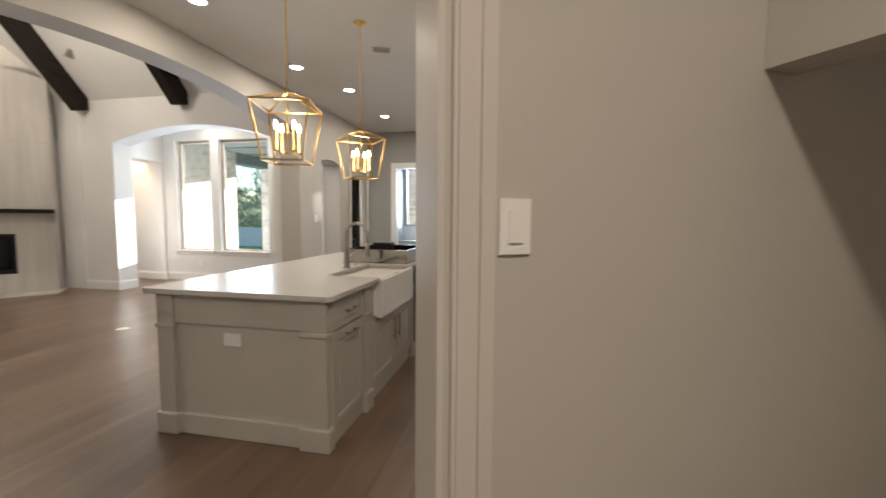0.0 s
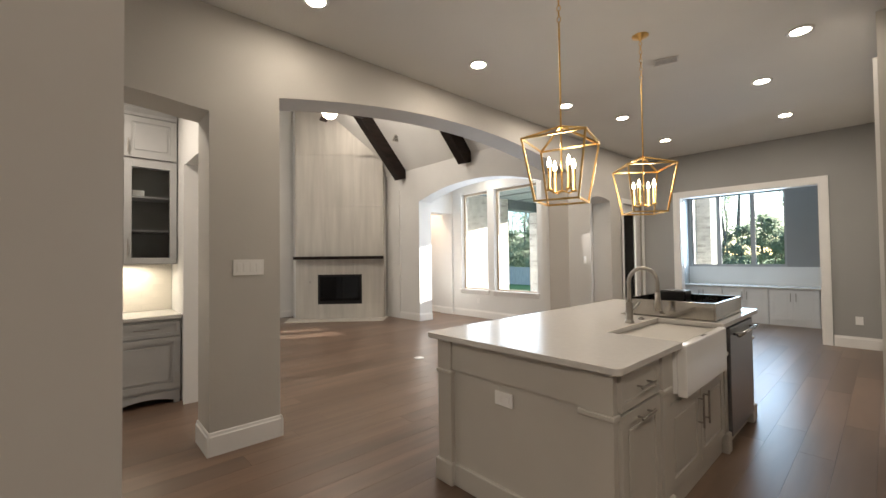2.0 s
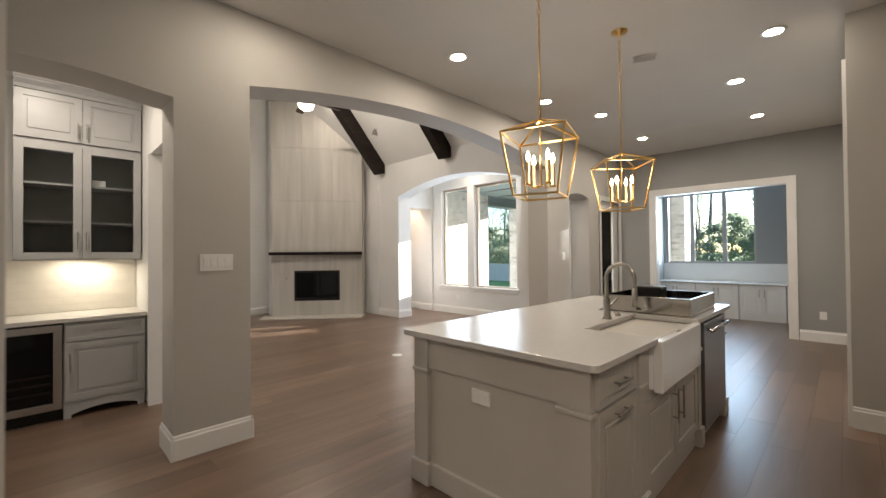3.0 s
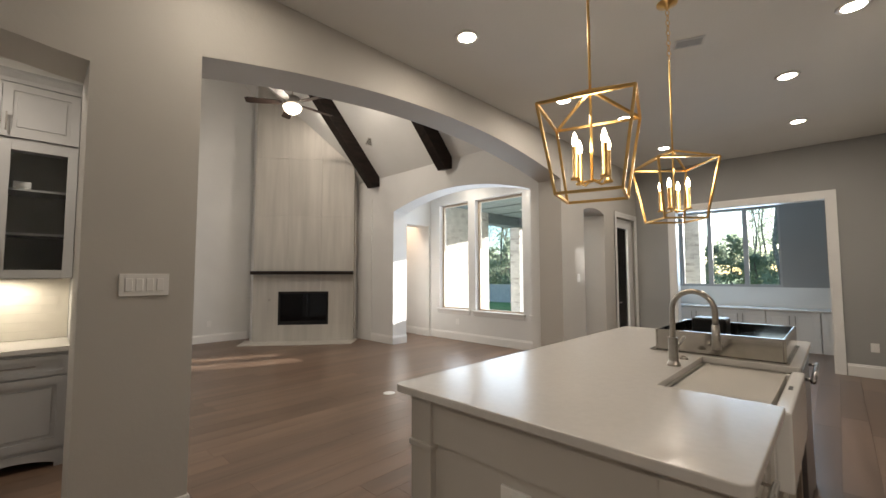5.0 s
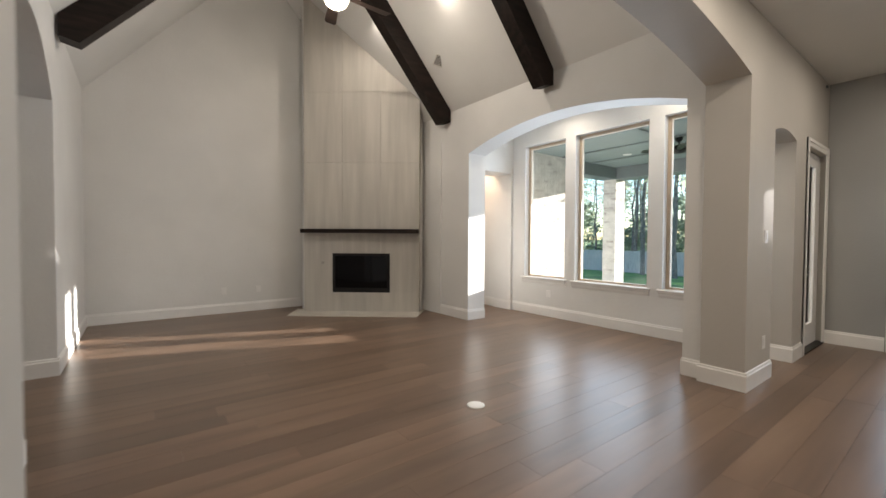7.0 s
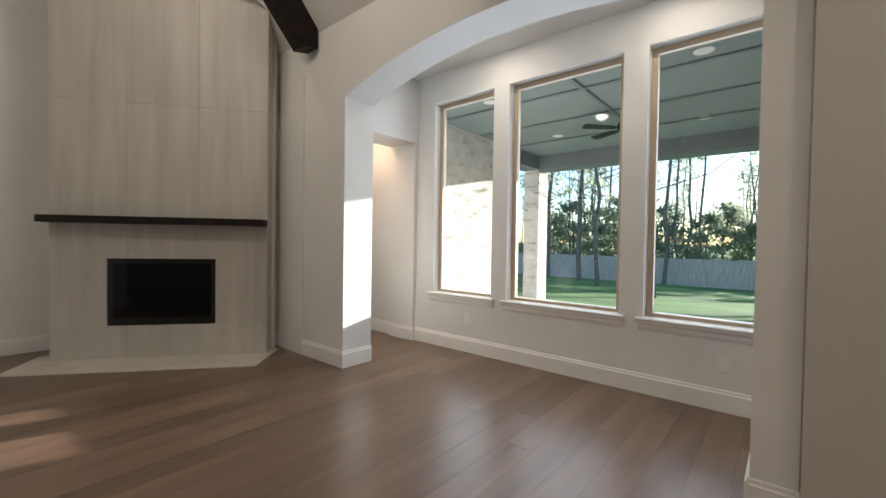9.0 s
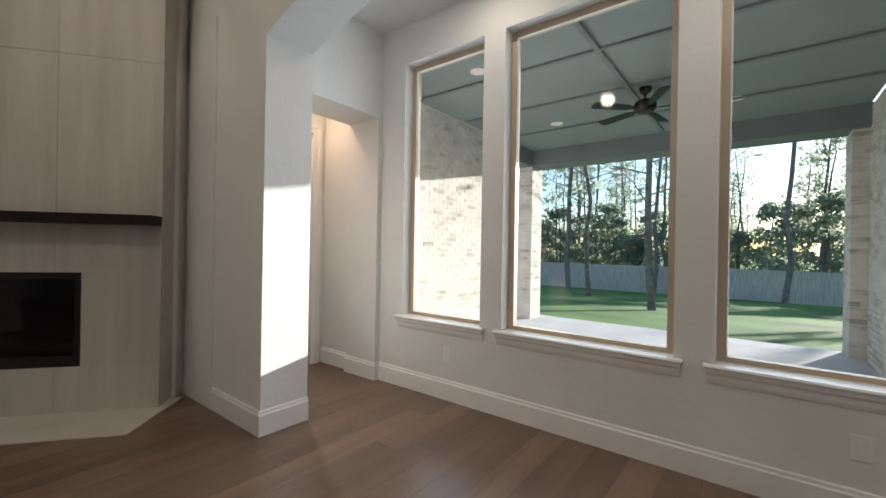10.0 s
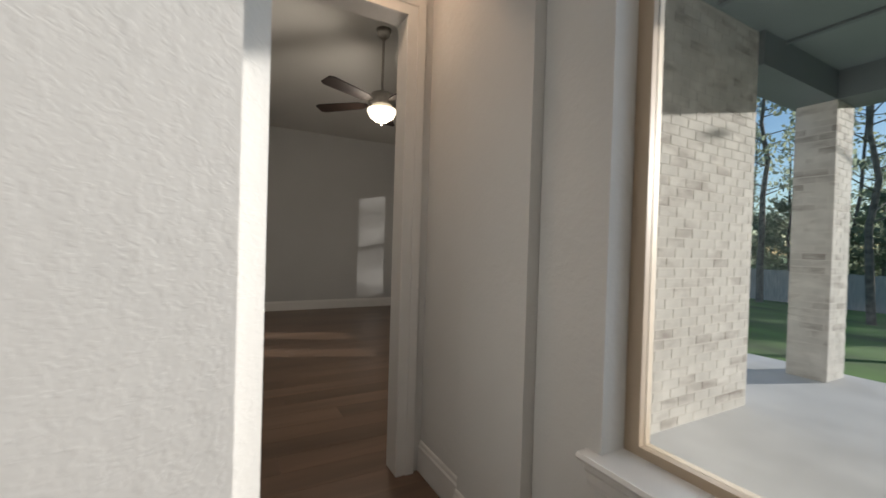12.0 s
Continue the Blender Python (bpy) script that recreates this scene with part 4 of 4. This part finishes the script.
switch_plate("x", XA1, 1, 1.345, 1.335, 4, "white four-gang light switch plate on the pier")
switch_plate("x", XA1, 1, 6.42, 1.33, 1, "white light switch on the arch pier")
switch_plate("y", YW, -1, -6.68, 0.38, 1, "white outlet plate under the bay window")
switch_plate("y", YW, -1, -4.27, 0.36, 1, "white outlet plate under the bay window")
switch_plate("y", 8.8, -1, -0.54, 0.40, 1, "white outlet plate on the grey end wall")
switch_plate("x", XA1, 1, 6.42, 0.36, 1, "white outlet plate low on the arch pier")
for y in (3.0, 3.55):
    switch_plate("x", XW, 1, y, 0.38, 1, "white outlet plate low on the tall wall")
sw1 = thing("light_switch", "single white rocker switch beside the angled doorway", "switch")
part("plate", diag(SW + 0.113, SW + 0.183, -TH - 0.007, -TH, 1.278, 1.386), PLATE, sw1)
part("rocker", diag(SW + 0.132, SW + 0.164, -TH - 0.011, -TH - 0.007, 1.300, 1.364), PLATE, sw1)


def vent(m, label):
    ob = thing("air_vent", label, "vent")
    bm = bmesh.new()
    for q in ((-0.15, 0.15, -0.10, -0.08), (-0.15, 0.15, 0.08, 0.10), (-0.15, -0.13, -0.08, 0.08), (0.13, 0.15, -0.08, 0.08)):
        box(bm, *q, -0.008, 0)
    part("frame", bm, PLATESHADE, ob)
    part("backing", bbox(-0.13, 0.13, -0.08, 0.08, -0.002, 0), BLACK, ob)
    for k in range(6):
        y = -0.065 + 0.026 * k
        part("slat", bbox(-0.13, 0.13, y - 0.005, y + 0.005, -0.007, -0.003), PLATESHADE, ob)
    ob.matrix_world = m
    return ob


vent(pose(-1.63, 4.55, KC - 0.001, 0, 0, 20) @ Matrix.Scale(0.7, 4), "small louvred air vent in the kitchen ceiling")
vent(pose(-7.30, 5.52, vault(5.52) - 0.002, -SA, 0, 90) @ Matrix.Scale(0.8, 4), "small louvred air vent in the vaulted ceiling")
flo = thing("floor_outlet", "round pale metal floor outlet cover", "outlet")
smooth(part("cover", lathe(bmesh.new(), [(0.07, 0.0), (0.07, 0.004), (0.06, 0.007), (0.01, 0.007)], -4.67, 3.92, 24), PLATE, flo))

# ---------- bar ----------
BX = -5.02
bc = thing("base_cabinet", "grey painted base cabinet with drawer and arched toe kick", "cabinet", "bar cabinets")
part("carcass", bbox(-5.598, BX, 0.59, 1.16, 0.10, 0.82), CABGREY, bc)
dr = part("drawer_front", shaker(bmesh.new(), "x", BX, 1, 0.60, 1.15, 0.66, 0.80), CABGREY, bc)
pull(dr, "x", BX + 0.02, 1, 0.875, 0.735, 0.2, False)
dr = part("door", shaker(bmesh.new(), "x", BX, 1, 0.60, 1.15, 0.15, 0.645), CABGREY, bc)
pull(dr, "x", BX + 0.02, 1, 0.63, 0.48, 0.16, True)
part("toe_kick", prism([(0.59, 0.0), (0.64, 0.0)] + arch(0.64, 1.10, 0.03, 0.07, 8) + [(1.10, 0.0), (1.15, 0.0), (1.15, 0.12), (0.59, 0.12)], "x", BX - 0.01, BX + 0.012), CABGREY, bc)
wf = thing("wine_fridge", "stainless steel under-counter wine fridge with dark glass door", "fridge")
part("body", bbox(-5.598, BX - 0.02, -0.02, 0.585, 0.08, 0.815), BLACK, wf)
bm = bmesh.new()
for q in ((-0.015, 0.045, 0.10, 0.81), (0.525, 0.58, 0.10, 0.81), (0.045, 0.525, 0.10, 0.16), (0.045, 0.525, 0.75, 0.81)):
    box(bm, BX - 0.02, BX + 0.025, *q, 0.003)
part("door_frame", bm, STEEL, wf)
part("pane", bbox(BX - 0.005, BX, 0.045, 0.525, 0.16, 0.75), FIREGLASS, wf)
for z in (0.24, 0.31, 0.38):
    part("rack", bbox(BX, BX + 0.004, 0.06, 0.51, z, z + 0.018), DARKWOOD, wf)
part("plinth", bbox(-5.598, BX - 0.04, -0.02, 0.585, 0.0, 0.08), BLACK, wf)
tagged(part("bar_countertop", bbox(-5.598, BX + 0.03, -0.3, 1.166, 0.825, 0.86, 0.003), QUARTZ), "white quartz countertop of the bar", "countertop")
UX = -5.26
uc = thing("upper_cabinet", "grey painted upper cabinet with glass doors and solid doors above", "cabinet", "bar cabinets")
bm = bmesh.new()
for q in ((-5.598, UX, 0.28, 0.302, 1.36, 2.84), (-5.598, UX, 1.138, 1.16, 1.36, 2.84), (-5.598, UX, 0.302, 1.138, 1.36, 1.38), (-5.598, UX, 0.302, 1.138, 2.38, 2.42), (-5.598, UX, 0.302, 1.138, 2.82, 2.84)):
    box(bm, *q)
part("carcass", bm, CABGREY, uc)
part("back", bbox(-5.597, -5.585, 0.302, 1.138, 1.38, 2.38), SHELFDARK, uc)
for z in (1.69, 2.03):
    part("shelf", bbox(-5.585, UX - 0.03, 0.302, 1.138, z, z + 0.018), CABGREY, uc)
tagged(part("white_box", bbox(-5.5, -5.4, 0.80, 0.90, 2.049, 2.12, 0.004), PLATE), "small white cardboard box on the cabinet shelf", "box")
for y0, y1, hy in ((0.283, 0.718, 0.69), (0.722, 1.157, 0.75)):
    bm = bmesh.new()
    for q in ((y0, y0 + 0.06, 1.365, 2.39), (y1 - 0.06, y1, 1.365, 2.39), (y0 + 0.06, y1 - 0.06, 1.365, 1.425), (y0 + 0.06, y1 - 0.06, 2.33, 2.39)):
        box(bm, UX, UX + 0.02, *q, 0.002)
    dr = part("glass_door", bm, CABGREY, uc)
    part("pane", bbox(UX + 0.008, UX + 0.012, y0 + 0.06, y1 - 0.06, 1.425, 2.33), GLASS, dr)
    pull(dr, "x", UX + 0.02, 1, hy, 1.53, 0.16, True)
    dr = part("door", shaker(bmesh.new(), "x", UX, 1, y0, y1, 2.425, 2.835), CABGREY, uc)
    pull(dr, "x", UX + 0.02, 1, hy, 2.53, 0.14, True)
crown = [(UX - 0.01, 2.841), (UX + 0.022, 2.841), (UX + 0.03, 2.87), (UX + 0.06, 2.905), (UX + 0.06, 2.93), (UX - 0.01, 2.93)]
bm = bmesh.new()
A = [bm.verts.new((x, 0.281, z)) for x, z in crown]
B = [bm.verts.new((x, 1.159, z)) for x, z in crown]
bm.faces.new(A)
bm.faces.new(B[::-1])
for i in range(len(crown)):
    j = (i + 1) % len(crown)
    bm.faces.new((A[i], B[i], B[j], A[j]))
part("crown_moulding", bm, CABGREY, uc)
structure("wall_bar", bbox(-5.598, UX + 0.03, 0.28, 1.166, 2.932, 2.999), LIVING, "white painted soffit above the bar cabinet", "wall")
lamp("under_cabinet_light", "AREA", (-5.42, 0.7, 1.352), 6, (1.0, 0.88, 0.70), 0.1, (-5.42, 0.6, 0), 0.5)
lamp("bar_glow", "AREA", (-4.5, 0.4, 2.98), 20, WARM, 0.13, (-4.5, 0.4, 0))
bs = tagged(part("backsplash", bbox(-5.5995, -5.592, -0.3, 1.166, 0.861, 1.358), TILE), "cream tiled backsplash behind the bar", "backsplash", kind="structure")
tm = None
for r in range(7):
    for c in range(8):
        y0 = -0.3 + 0.2 * c - (0.1 if r % 2 else 0)
        if y0 + 0.19 > 1.166 or y0 < -0.3:
            continue
        if tm is None:
            t0 = part("tile", bbox(-5.592, -5.586, 0.001, 0.198, 0.001, 0.068), TILE, bs)
            tm = t0.data
        else:
            t0 = new("tile", tm)
            t0.parent = bs
        t0.location = (0, y0, 0.863 + 0.07 * r)

# ---------- office cabinets ----------
for i, (x0, x1) in enumerate(((-3.38, -2.62), (-2.61, -1.85), (-1.84, -1.10), (-1.09, -0.35))):
    ob = thing("office_cabinet", "white painted base cabinet with raised-panel doors in the office", "cabinet", "office cabinets")
    part("carcass", bbox(x0, x1, 10.52, 11.098, 0.0, 0.70), CABWHITE, ob)
    mid = (x0 + x1) / 2
    for u0, u1, hx in ((x0 + 0.01, mid - 0.003, mid - 0.04), (mid + 0.003, x1 - 0.01, mid + 0.04)):
        dr = part("door", shaker(bmesh.new(), "y", 10.52, -1, u0, u1, 0.10, 0.68), CABWHITE, ob)
        pull(dr, "y", 10.50, -1, hx, 0.55, 0.16, True)
tagged(part("office_countertop", bbox(-3.395, -0.34, 10.48, 11.099, 0.70, 0.735, 0.003), QUARTZ), "white countertop along the office windows", "countertop")

# ---------- front door seen through the foyer ----------
fd = thing("front_door", "dark front door with a transom above", "door", kind="structure")
part("door_leaf", bbox(-7.6, -6.6, -2.995, -2.95, 0.01, 2.15), BLACK, fd)

# ---------- outdoors ----------
def ground_z(y):
    return -0.16 - 0.06 * max(0, min(y, 36) - 12.6)


bm = bmesh.new()
ys = [-300, -60, -10, 7, 12.6, 14, 18, 24, 30, 36, 45, 80, 400, 2000]
cols = [-1500, -60, -15, -3, 10, 60, 1500]
grid = [[bm.verts.new((x, y, ground_z(y) if y > 12.6 else -0.16)) for x in cols] for y in ys]
for a, b in zip(grid, grid[1:]):
    for i in range(len(cols) - 1):
        bm.faces.new((a[i], a[i + 1], b[i + 1], b[i]))
structure("ground", bm, GRASS, "green mown lawn sloping away from the house", "lawn")
structure("patio", bbox(-9.2, -3.3, 7.56, 12.62, -0.3, -0.1), CONCRETE, "pale concrete patio slab under the porch", "patio")
bm = bbox(-8.6, -3.56, 7.56, 12.6, 3.2, 3.3)
structure("ceiling_porch", bm, PORCHCEIL, "grey-green painted porch ceiling", "ceiling")
for y in (8.62, 9.72, 10.85):
    structure("trim_porch_batten", bbox(-8.2, -3.5, y - 0.025, y + 0.025, 3.175, 3.199), PORCHBEAM, "dark batten on the porch ceiling", "batten")
structure("trim_porch_batten", bbox(-5.93, -5.88, 7.56, 11.9, 3.172, 3.199), PORCHBEAM, "dark batten on the porch ceiling", "batten")
tagged(part("porch_beam", bbox(-8.6, -3.2, 12.0, 12.5, 2.9, 3.198), PORCHBEAM), "grey painted beam along the porch front", "beam", kind="structure")
tagged(part("porch_beam", bbox(-8.6, -8.2, 10.45, 12.0, 2.9, 3.198), PORCHBEAM), "grey painted beam at the porch side", "beam", kind="structure")
d1 = downlight(PLATE, "round white recessed porch light, unlit")
d1.location = (-7.11, 8.36, 3.198)
for x, y in ((-7.13, 10.6), (-4.91, 10.9), (-4.6, 8.4)):
    copy_thing(d1, pose(x, y, 3.198))

# brick: core walls, then courses of single bricks
def brick_face(owner, axis, a, out, s0, s1, z0, z1, near=None):
    """Bricks on the plane a of a wall; those in the stretch near are parts, the rest one joined mesh."""
    BL, BH, G = 0.20, 0.066, 0.010
    if axis == "x":
        mk = lambda u0, u1, z: (min(a, a + out * 0.004), max(a, a + out * 0.004), u0, u1, z, z + BH)
    else:
        mk = lambda u0, u1, z: (u0, u1, min(a, a + out * 0.004), max(a, a + out * 0.004), z, z + BH)
    rest = bmesh.new()
    proto = None
    count = 0
    r, z = 0, z0
    while z + BH <= z1:
        u = s0 - (0.105 if r % 2 else 0)
        while u < s1:
            u0, u1 = max(u, s0), min(u + BL, s1)
            if u1 - u0 > 0.03:
                whole = abs(u1 - u0 - BL) < 1e-6
                if near and whole and near[0] <= u0 <= near[1] and near[2] <= z <= near[3] and count < 290:
                    if proto is None:
                        proto = part("brick", bbox(*mk(0, BL, 0)), BRICK, owner)
                        ob = proto
                    else:
                        ob = new("brick", proto.data)
                        ob.parent = owner
                    ob.location = (0, u0, z) if axis == "x" else (u0, 0, z)
                    count += 1
                else:
                    box(rest, *mk(u0, u1, z))
            u += BL + G
        z += BH + G
        r += 1
    if rest.verts:
        ob = part("brickwork", rest, BRICK2, owner)
        ob["kind"] = "stuff"
    else:
        rest.free()


BRICK2 = mat("whitewashed_brick_courses", (0.66, 0.63, 0.58), 0.85, scale=5, vary=0.07, bump=0.6, bump_scale=30)
nt = BRICK2.node_tree
g2, h2, m2 = nt.nodes.new("ShaderNodeNewGeometry"), nt.nodes.new("ShaderNodeHueSaturation"), nt.nodes.new("ShaderNodeMapRange")
m2.inputs[3].default_value, m2.inputs[4].default_value = 0.93, 1.07
nt.links.new(g2.outputs["Random Per Island"], m2.inputs[0])
nt.links.new(m2.outputs[0], h2.inputs["Value"])
bs2 = nt.nodes["Principled BSDF"]
nt.links.new(bs2.inputs["Base Color"].links[0].from_socket, h2.inputs["Color"])
nt.links.new(h2.outputs[0], bs2.inputs["Base Color"])
whitewash(BRICK2, "ShaderNodeNewGeometry", "Random Per Island")

bw = structure("wall_brick_porch", bbox(-8.398, -8.25, 7.552, 10.45, -0.12, 3.198), MORTAR, "whitewashed brick house wall beside the porch", "brick wall")
brick_face(bw, "x", -8.25, 1, 7.56, 10.45, -0.09, 3.19, (8.2, 10.3, 0.3, 1.9))
brick_face(bw, "y", 10.451, 1, -8.398, -8.25, -0.09, 3.19)
ww = structure("wall_brick_wing", bbox(-3.538, -3.502, 9.0, 12.08, -0.12, 3.198), MORTAR, "brick wall of the house wing beside the porch", "brick wall")
brick_face(ww, "x", -3.553, -1, 9.0, 12.08, -0.09, 3.19)
for x0, x1, y0, y1 in ((-8.55, -8.2, 12.0, 12.45), (-3.72, -3.2, 12.1, 12.6)):
    ob = structure("porch_post", bbox(x0, x1, y0, y1, -0.1, 2.899), MORTAR, "square whitewashed brick porch post", "post")
    brick_face(ob, "y", y0, -1, x0, x1, -0.09, 2.89)
    brick_face(ob, "x", x1, 1, y0, y1, -0.09, 2.89)
    brick_face(ob, "x", x0, -1, y0, y1, -0.09, 2.89)

# fence
fen = thing("fence", "weathered wooden privacy fence along the back of the lawn", "fence")
bm = bmesh.new()
rnd = random.Random(3)
x = -52.0
while x < 30:
    h = 1.83 + rnd.uniform(-0.02, 0.02)
    z = ground_z(35)
    box(bm, x, x + 0.135, 35 + rnd.uniform(-0.006, 0.006), 35.022, z, z + h)
    x += 0.142
ob = part("boards", bm, FENCE, fen)
ob["kind"] = "stuff"
for z in (0.35, 1.55):
    part("rail", bbox(-52, 30, 35.024, 35.07, ground_z(35) + z, ground_z(35) + z + 0.09), FENCE, fen)


# trees
def tree_mesh(seed, h, r, first, spread, clumps, leaf):
    rn = random.Random(seed)
    tb, lb = bmesh.new(), bmesh.new()
    pts = []
    x = y = 0.0
    for i in range(9):
        pts.append((x, y, h * i / 8 - (0.1 if i == 0 else 0)))
        x += rn.uniform(-0.018, 0.018) * h
        y += rn.uniform(-0.018, 0.018) * h
    tube(tb, pts, r, 8, r * 0.22)
    for k in range(clumps):
        f = first + (1 - first) * (k + rn.random()) / clumps
        i = min(7, int(f * 8))
        u = f * 8 - i
        b = Vector(pts[i]).lerp(Vector(pts[i + 1]), u)
        a = rn.uniform(0, 2 * math.pi)
        ln = spread * (1.25 - f) * rn.uniform(0.5, 1.15)
        mid = b + Vector((math.cos(a) * ln * 0.5, math.sin(a) * ln * 0.5, ln * 0.16))
        e = b + Vector((math.cos(a) * ln, math.sin(a) * ln, ln * rn.uniform(0.2, 0.6)))
        tube(tb, [b, mid, e], r * 0.22, 5, r * 0.05)
        for c in (e, mid.lerp(e, 0.5)):
            for _ in range(leaf):
                p = c + Vector((rn.gauss(0, 0.28), rn.gauss(0, 0.28), rn.gauss(0, 0.2))) * spread * 0.34
                s = rn.uniform(0.06, 0.16)
                q = Euler((rn.uniform(0, 6), rn.uniform(0, 6), rn.uniform(0, 6))).to_matrix()
                lb.faces.new([lb.verts.new(p + q @ Vector(v)) for v in ((-s, -s * 0.4, 0), (s, -s * 0.4, 0), (s * 0.7, s * 0.5, 0.03), (-s * 0.7, s * 0.5, 0.03))])
    return tb, lb


def tree(name, label, seed, h, r, first, spread, clumps, leaf):
    ob = thing(name, label, "tree", "trees behind the lawn")
    tb, lb = tree_mesh(seed, h, r, first, spread, clumps, leaf)
    part("trunk", tb, BARK, ob)
    part("crown", lb, LEAF, ob)
    return ob


rn = random.Random(11)
protos = [tree("pine_tree", "tall slender pine with sparse needled crown", 1, 15, 0.17, 0.35, 3.0, 26, 16),
          tree("pine_tree", "tall thin pine with a high open crown", 2, 18, 0.15, 0.55, 2.6, 20, 18),
          tree("bare_tree", "thin nearly leafless tree with fine branches", 3, 12, 0.12, 0.25, 3.4, 24, 3),
          tree("young_tree", "dense bushy young evergreen tree", 4, 5.5, 0.09, 0.06, 2.4, 36, 26)]
protos[0].location = (-13.5, 28.0, ground_z(28))
protos[1].location = (-3.6, 33.0, ground_z(33))
protos[2].location = (-7.2, 18.2, ground_z(18.2))
protos[3].location = (-14, 40.0, ground_z(40))
for k in range(120):
    p = protos[(0, 1, 2, 2)[k % 4]]
    x, y = rn.uniform(-60, 26), rn.uniform(37, 62)
    s = rn.uniform(0.7, 1.15)
    if -6.8 < x - (0.384 * (y - 4) - 7.2) < 4.5:
        continue
    copy_thing(p, pose(x, y, ground_z(y) - 0.05, 0, 0, rn.uniform(0, 360)) @ Matrix.Diagonal((s, s, s, 1)))
for k in range(66):
    x, y = -62 + 1.35 * k + rn.uniform(-0.8, 0.8), rn.uniform(40, 52)
    s = rn.uniform(0.75, 1.4)
    copy_thing(protos[3], pose(x, y, ground_z(y) - 0.05, 0, 0, rn.uniform(0, 360)) @ Matrix.Diagonal((s, s, s * 0.9, 1)))
# Enlarged evergreens, added only to block low sun through the office windows.
for x, y, k in ((10.5, 40, 2.0), (13.2, 41, 2.1), (16.0, 40, 2.0), (18.8, 42, 2.2)):
    copy_thing(protos[3], pose(x, y, ground_z(y) - 0.05, 0, 0, 31 * x) @ Matrix.Diagonal((k, k, k, 1)))
for x, y, k in ((-11.0, 24.0, 2), (-17, 31, 0), (6.5, 30, 2), (-10, 33.5, 1)):
    copy_thing(protos[k], pose(x, y, ground_z(y) - 0.05, 0, 0, 40 * k + x))

# ---------- floor planks ----------
PW, PL = 0.19, 1.9
plank = part("plank", bbox(0.0006, PW - 0.0006, 0.0006, PL - 0.0006, -0.016, 0.0), FLOOR, floor)
plank.location = (0, 0, -0.0005)
rest = bmesh.new()
made = 1
rn = random.Random(5)
c = 0
x = -14.0
while x < 2.2:
    y = -3.1 - rn.uniform(0, PL)
    while y < 11.1:
        if -7.9 < x < -1.9 and 0.2 < y < 6.3 and made < 295:
            ob = new("plank", plank.data)
            ob.parent = floor
            ob.location = (x, y, 0)
            made += 1
        else:
            top = 7.44 if -8.5 < x < -3.6 else 11.1 if x > -3.6 else 10.3
            if top - y > 0.05:
                box(rest, x + 0.0006, x + PW - 0.0006, max(y, -3.2) + 0.0006, min(y + PL, top) - 0.0006, -0.016, 0.0)
        y += PL
    x += PW
ob = part("planks", rest, FLOOR, floor)
ob["kind"] = "stuff"
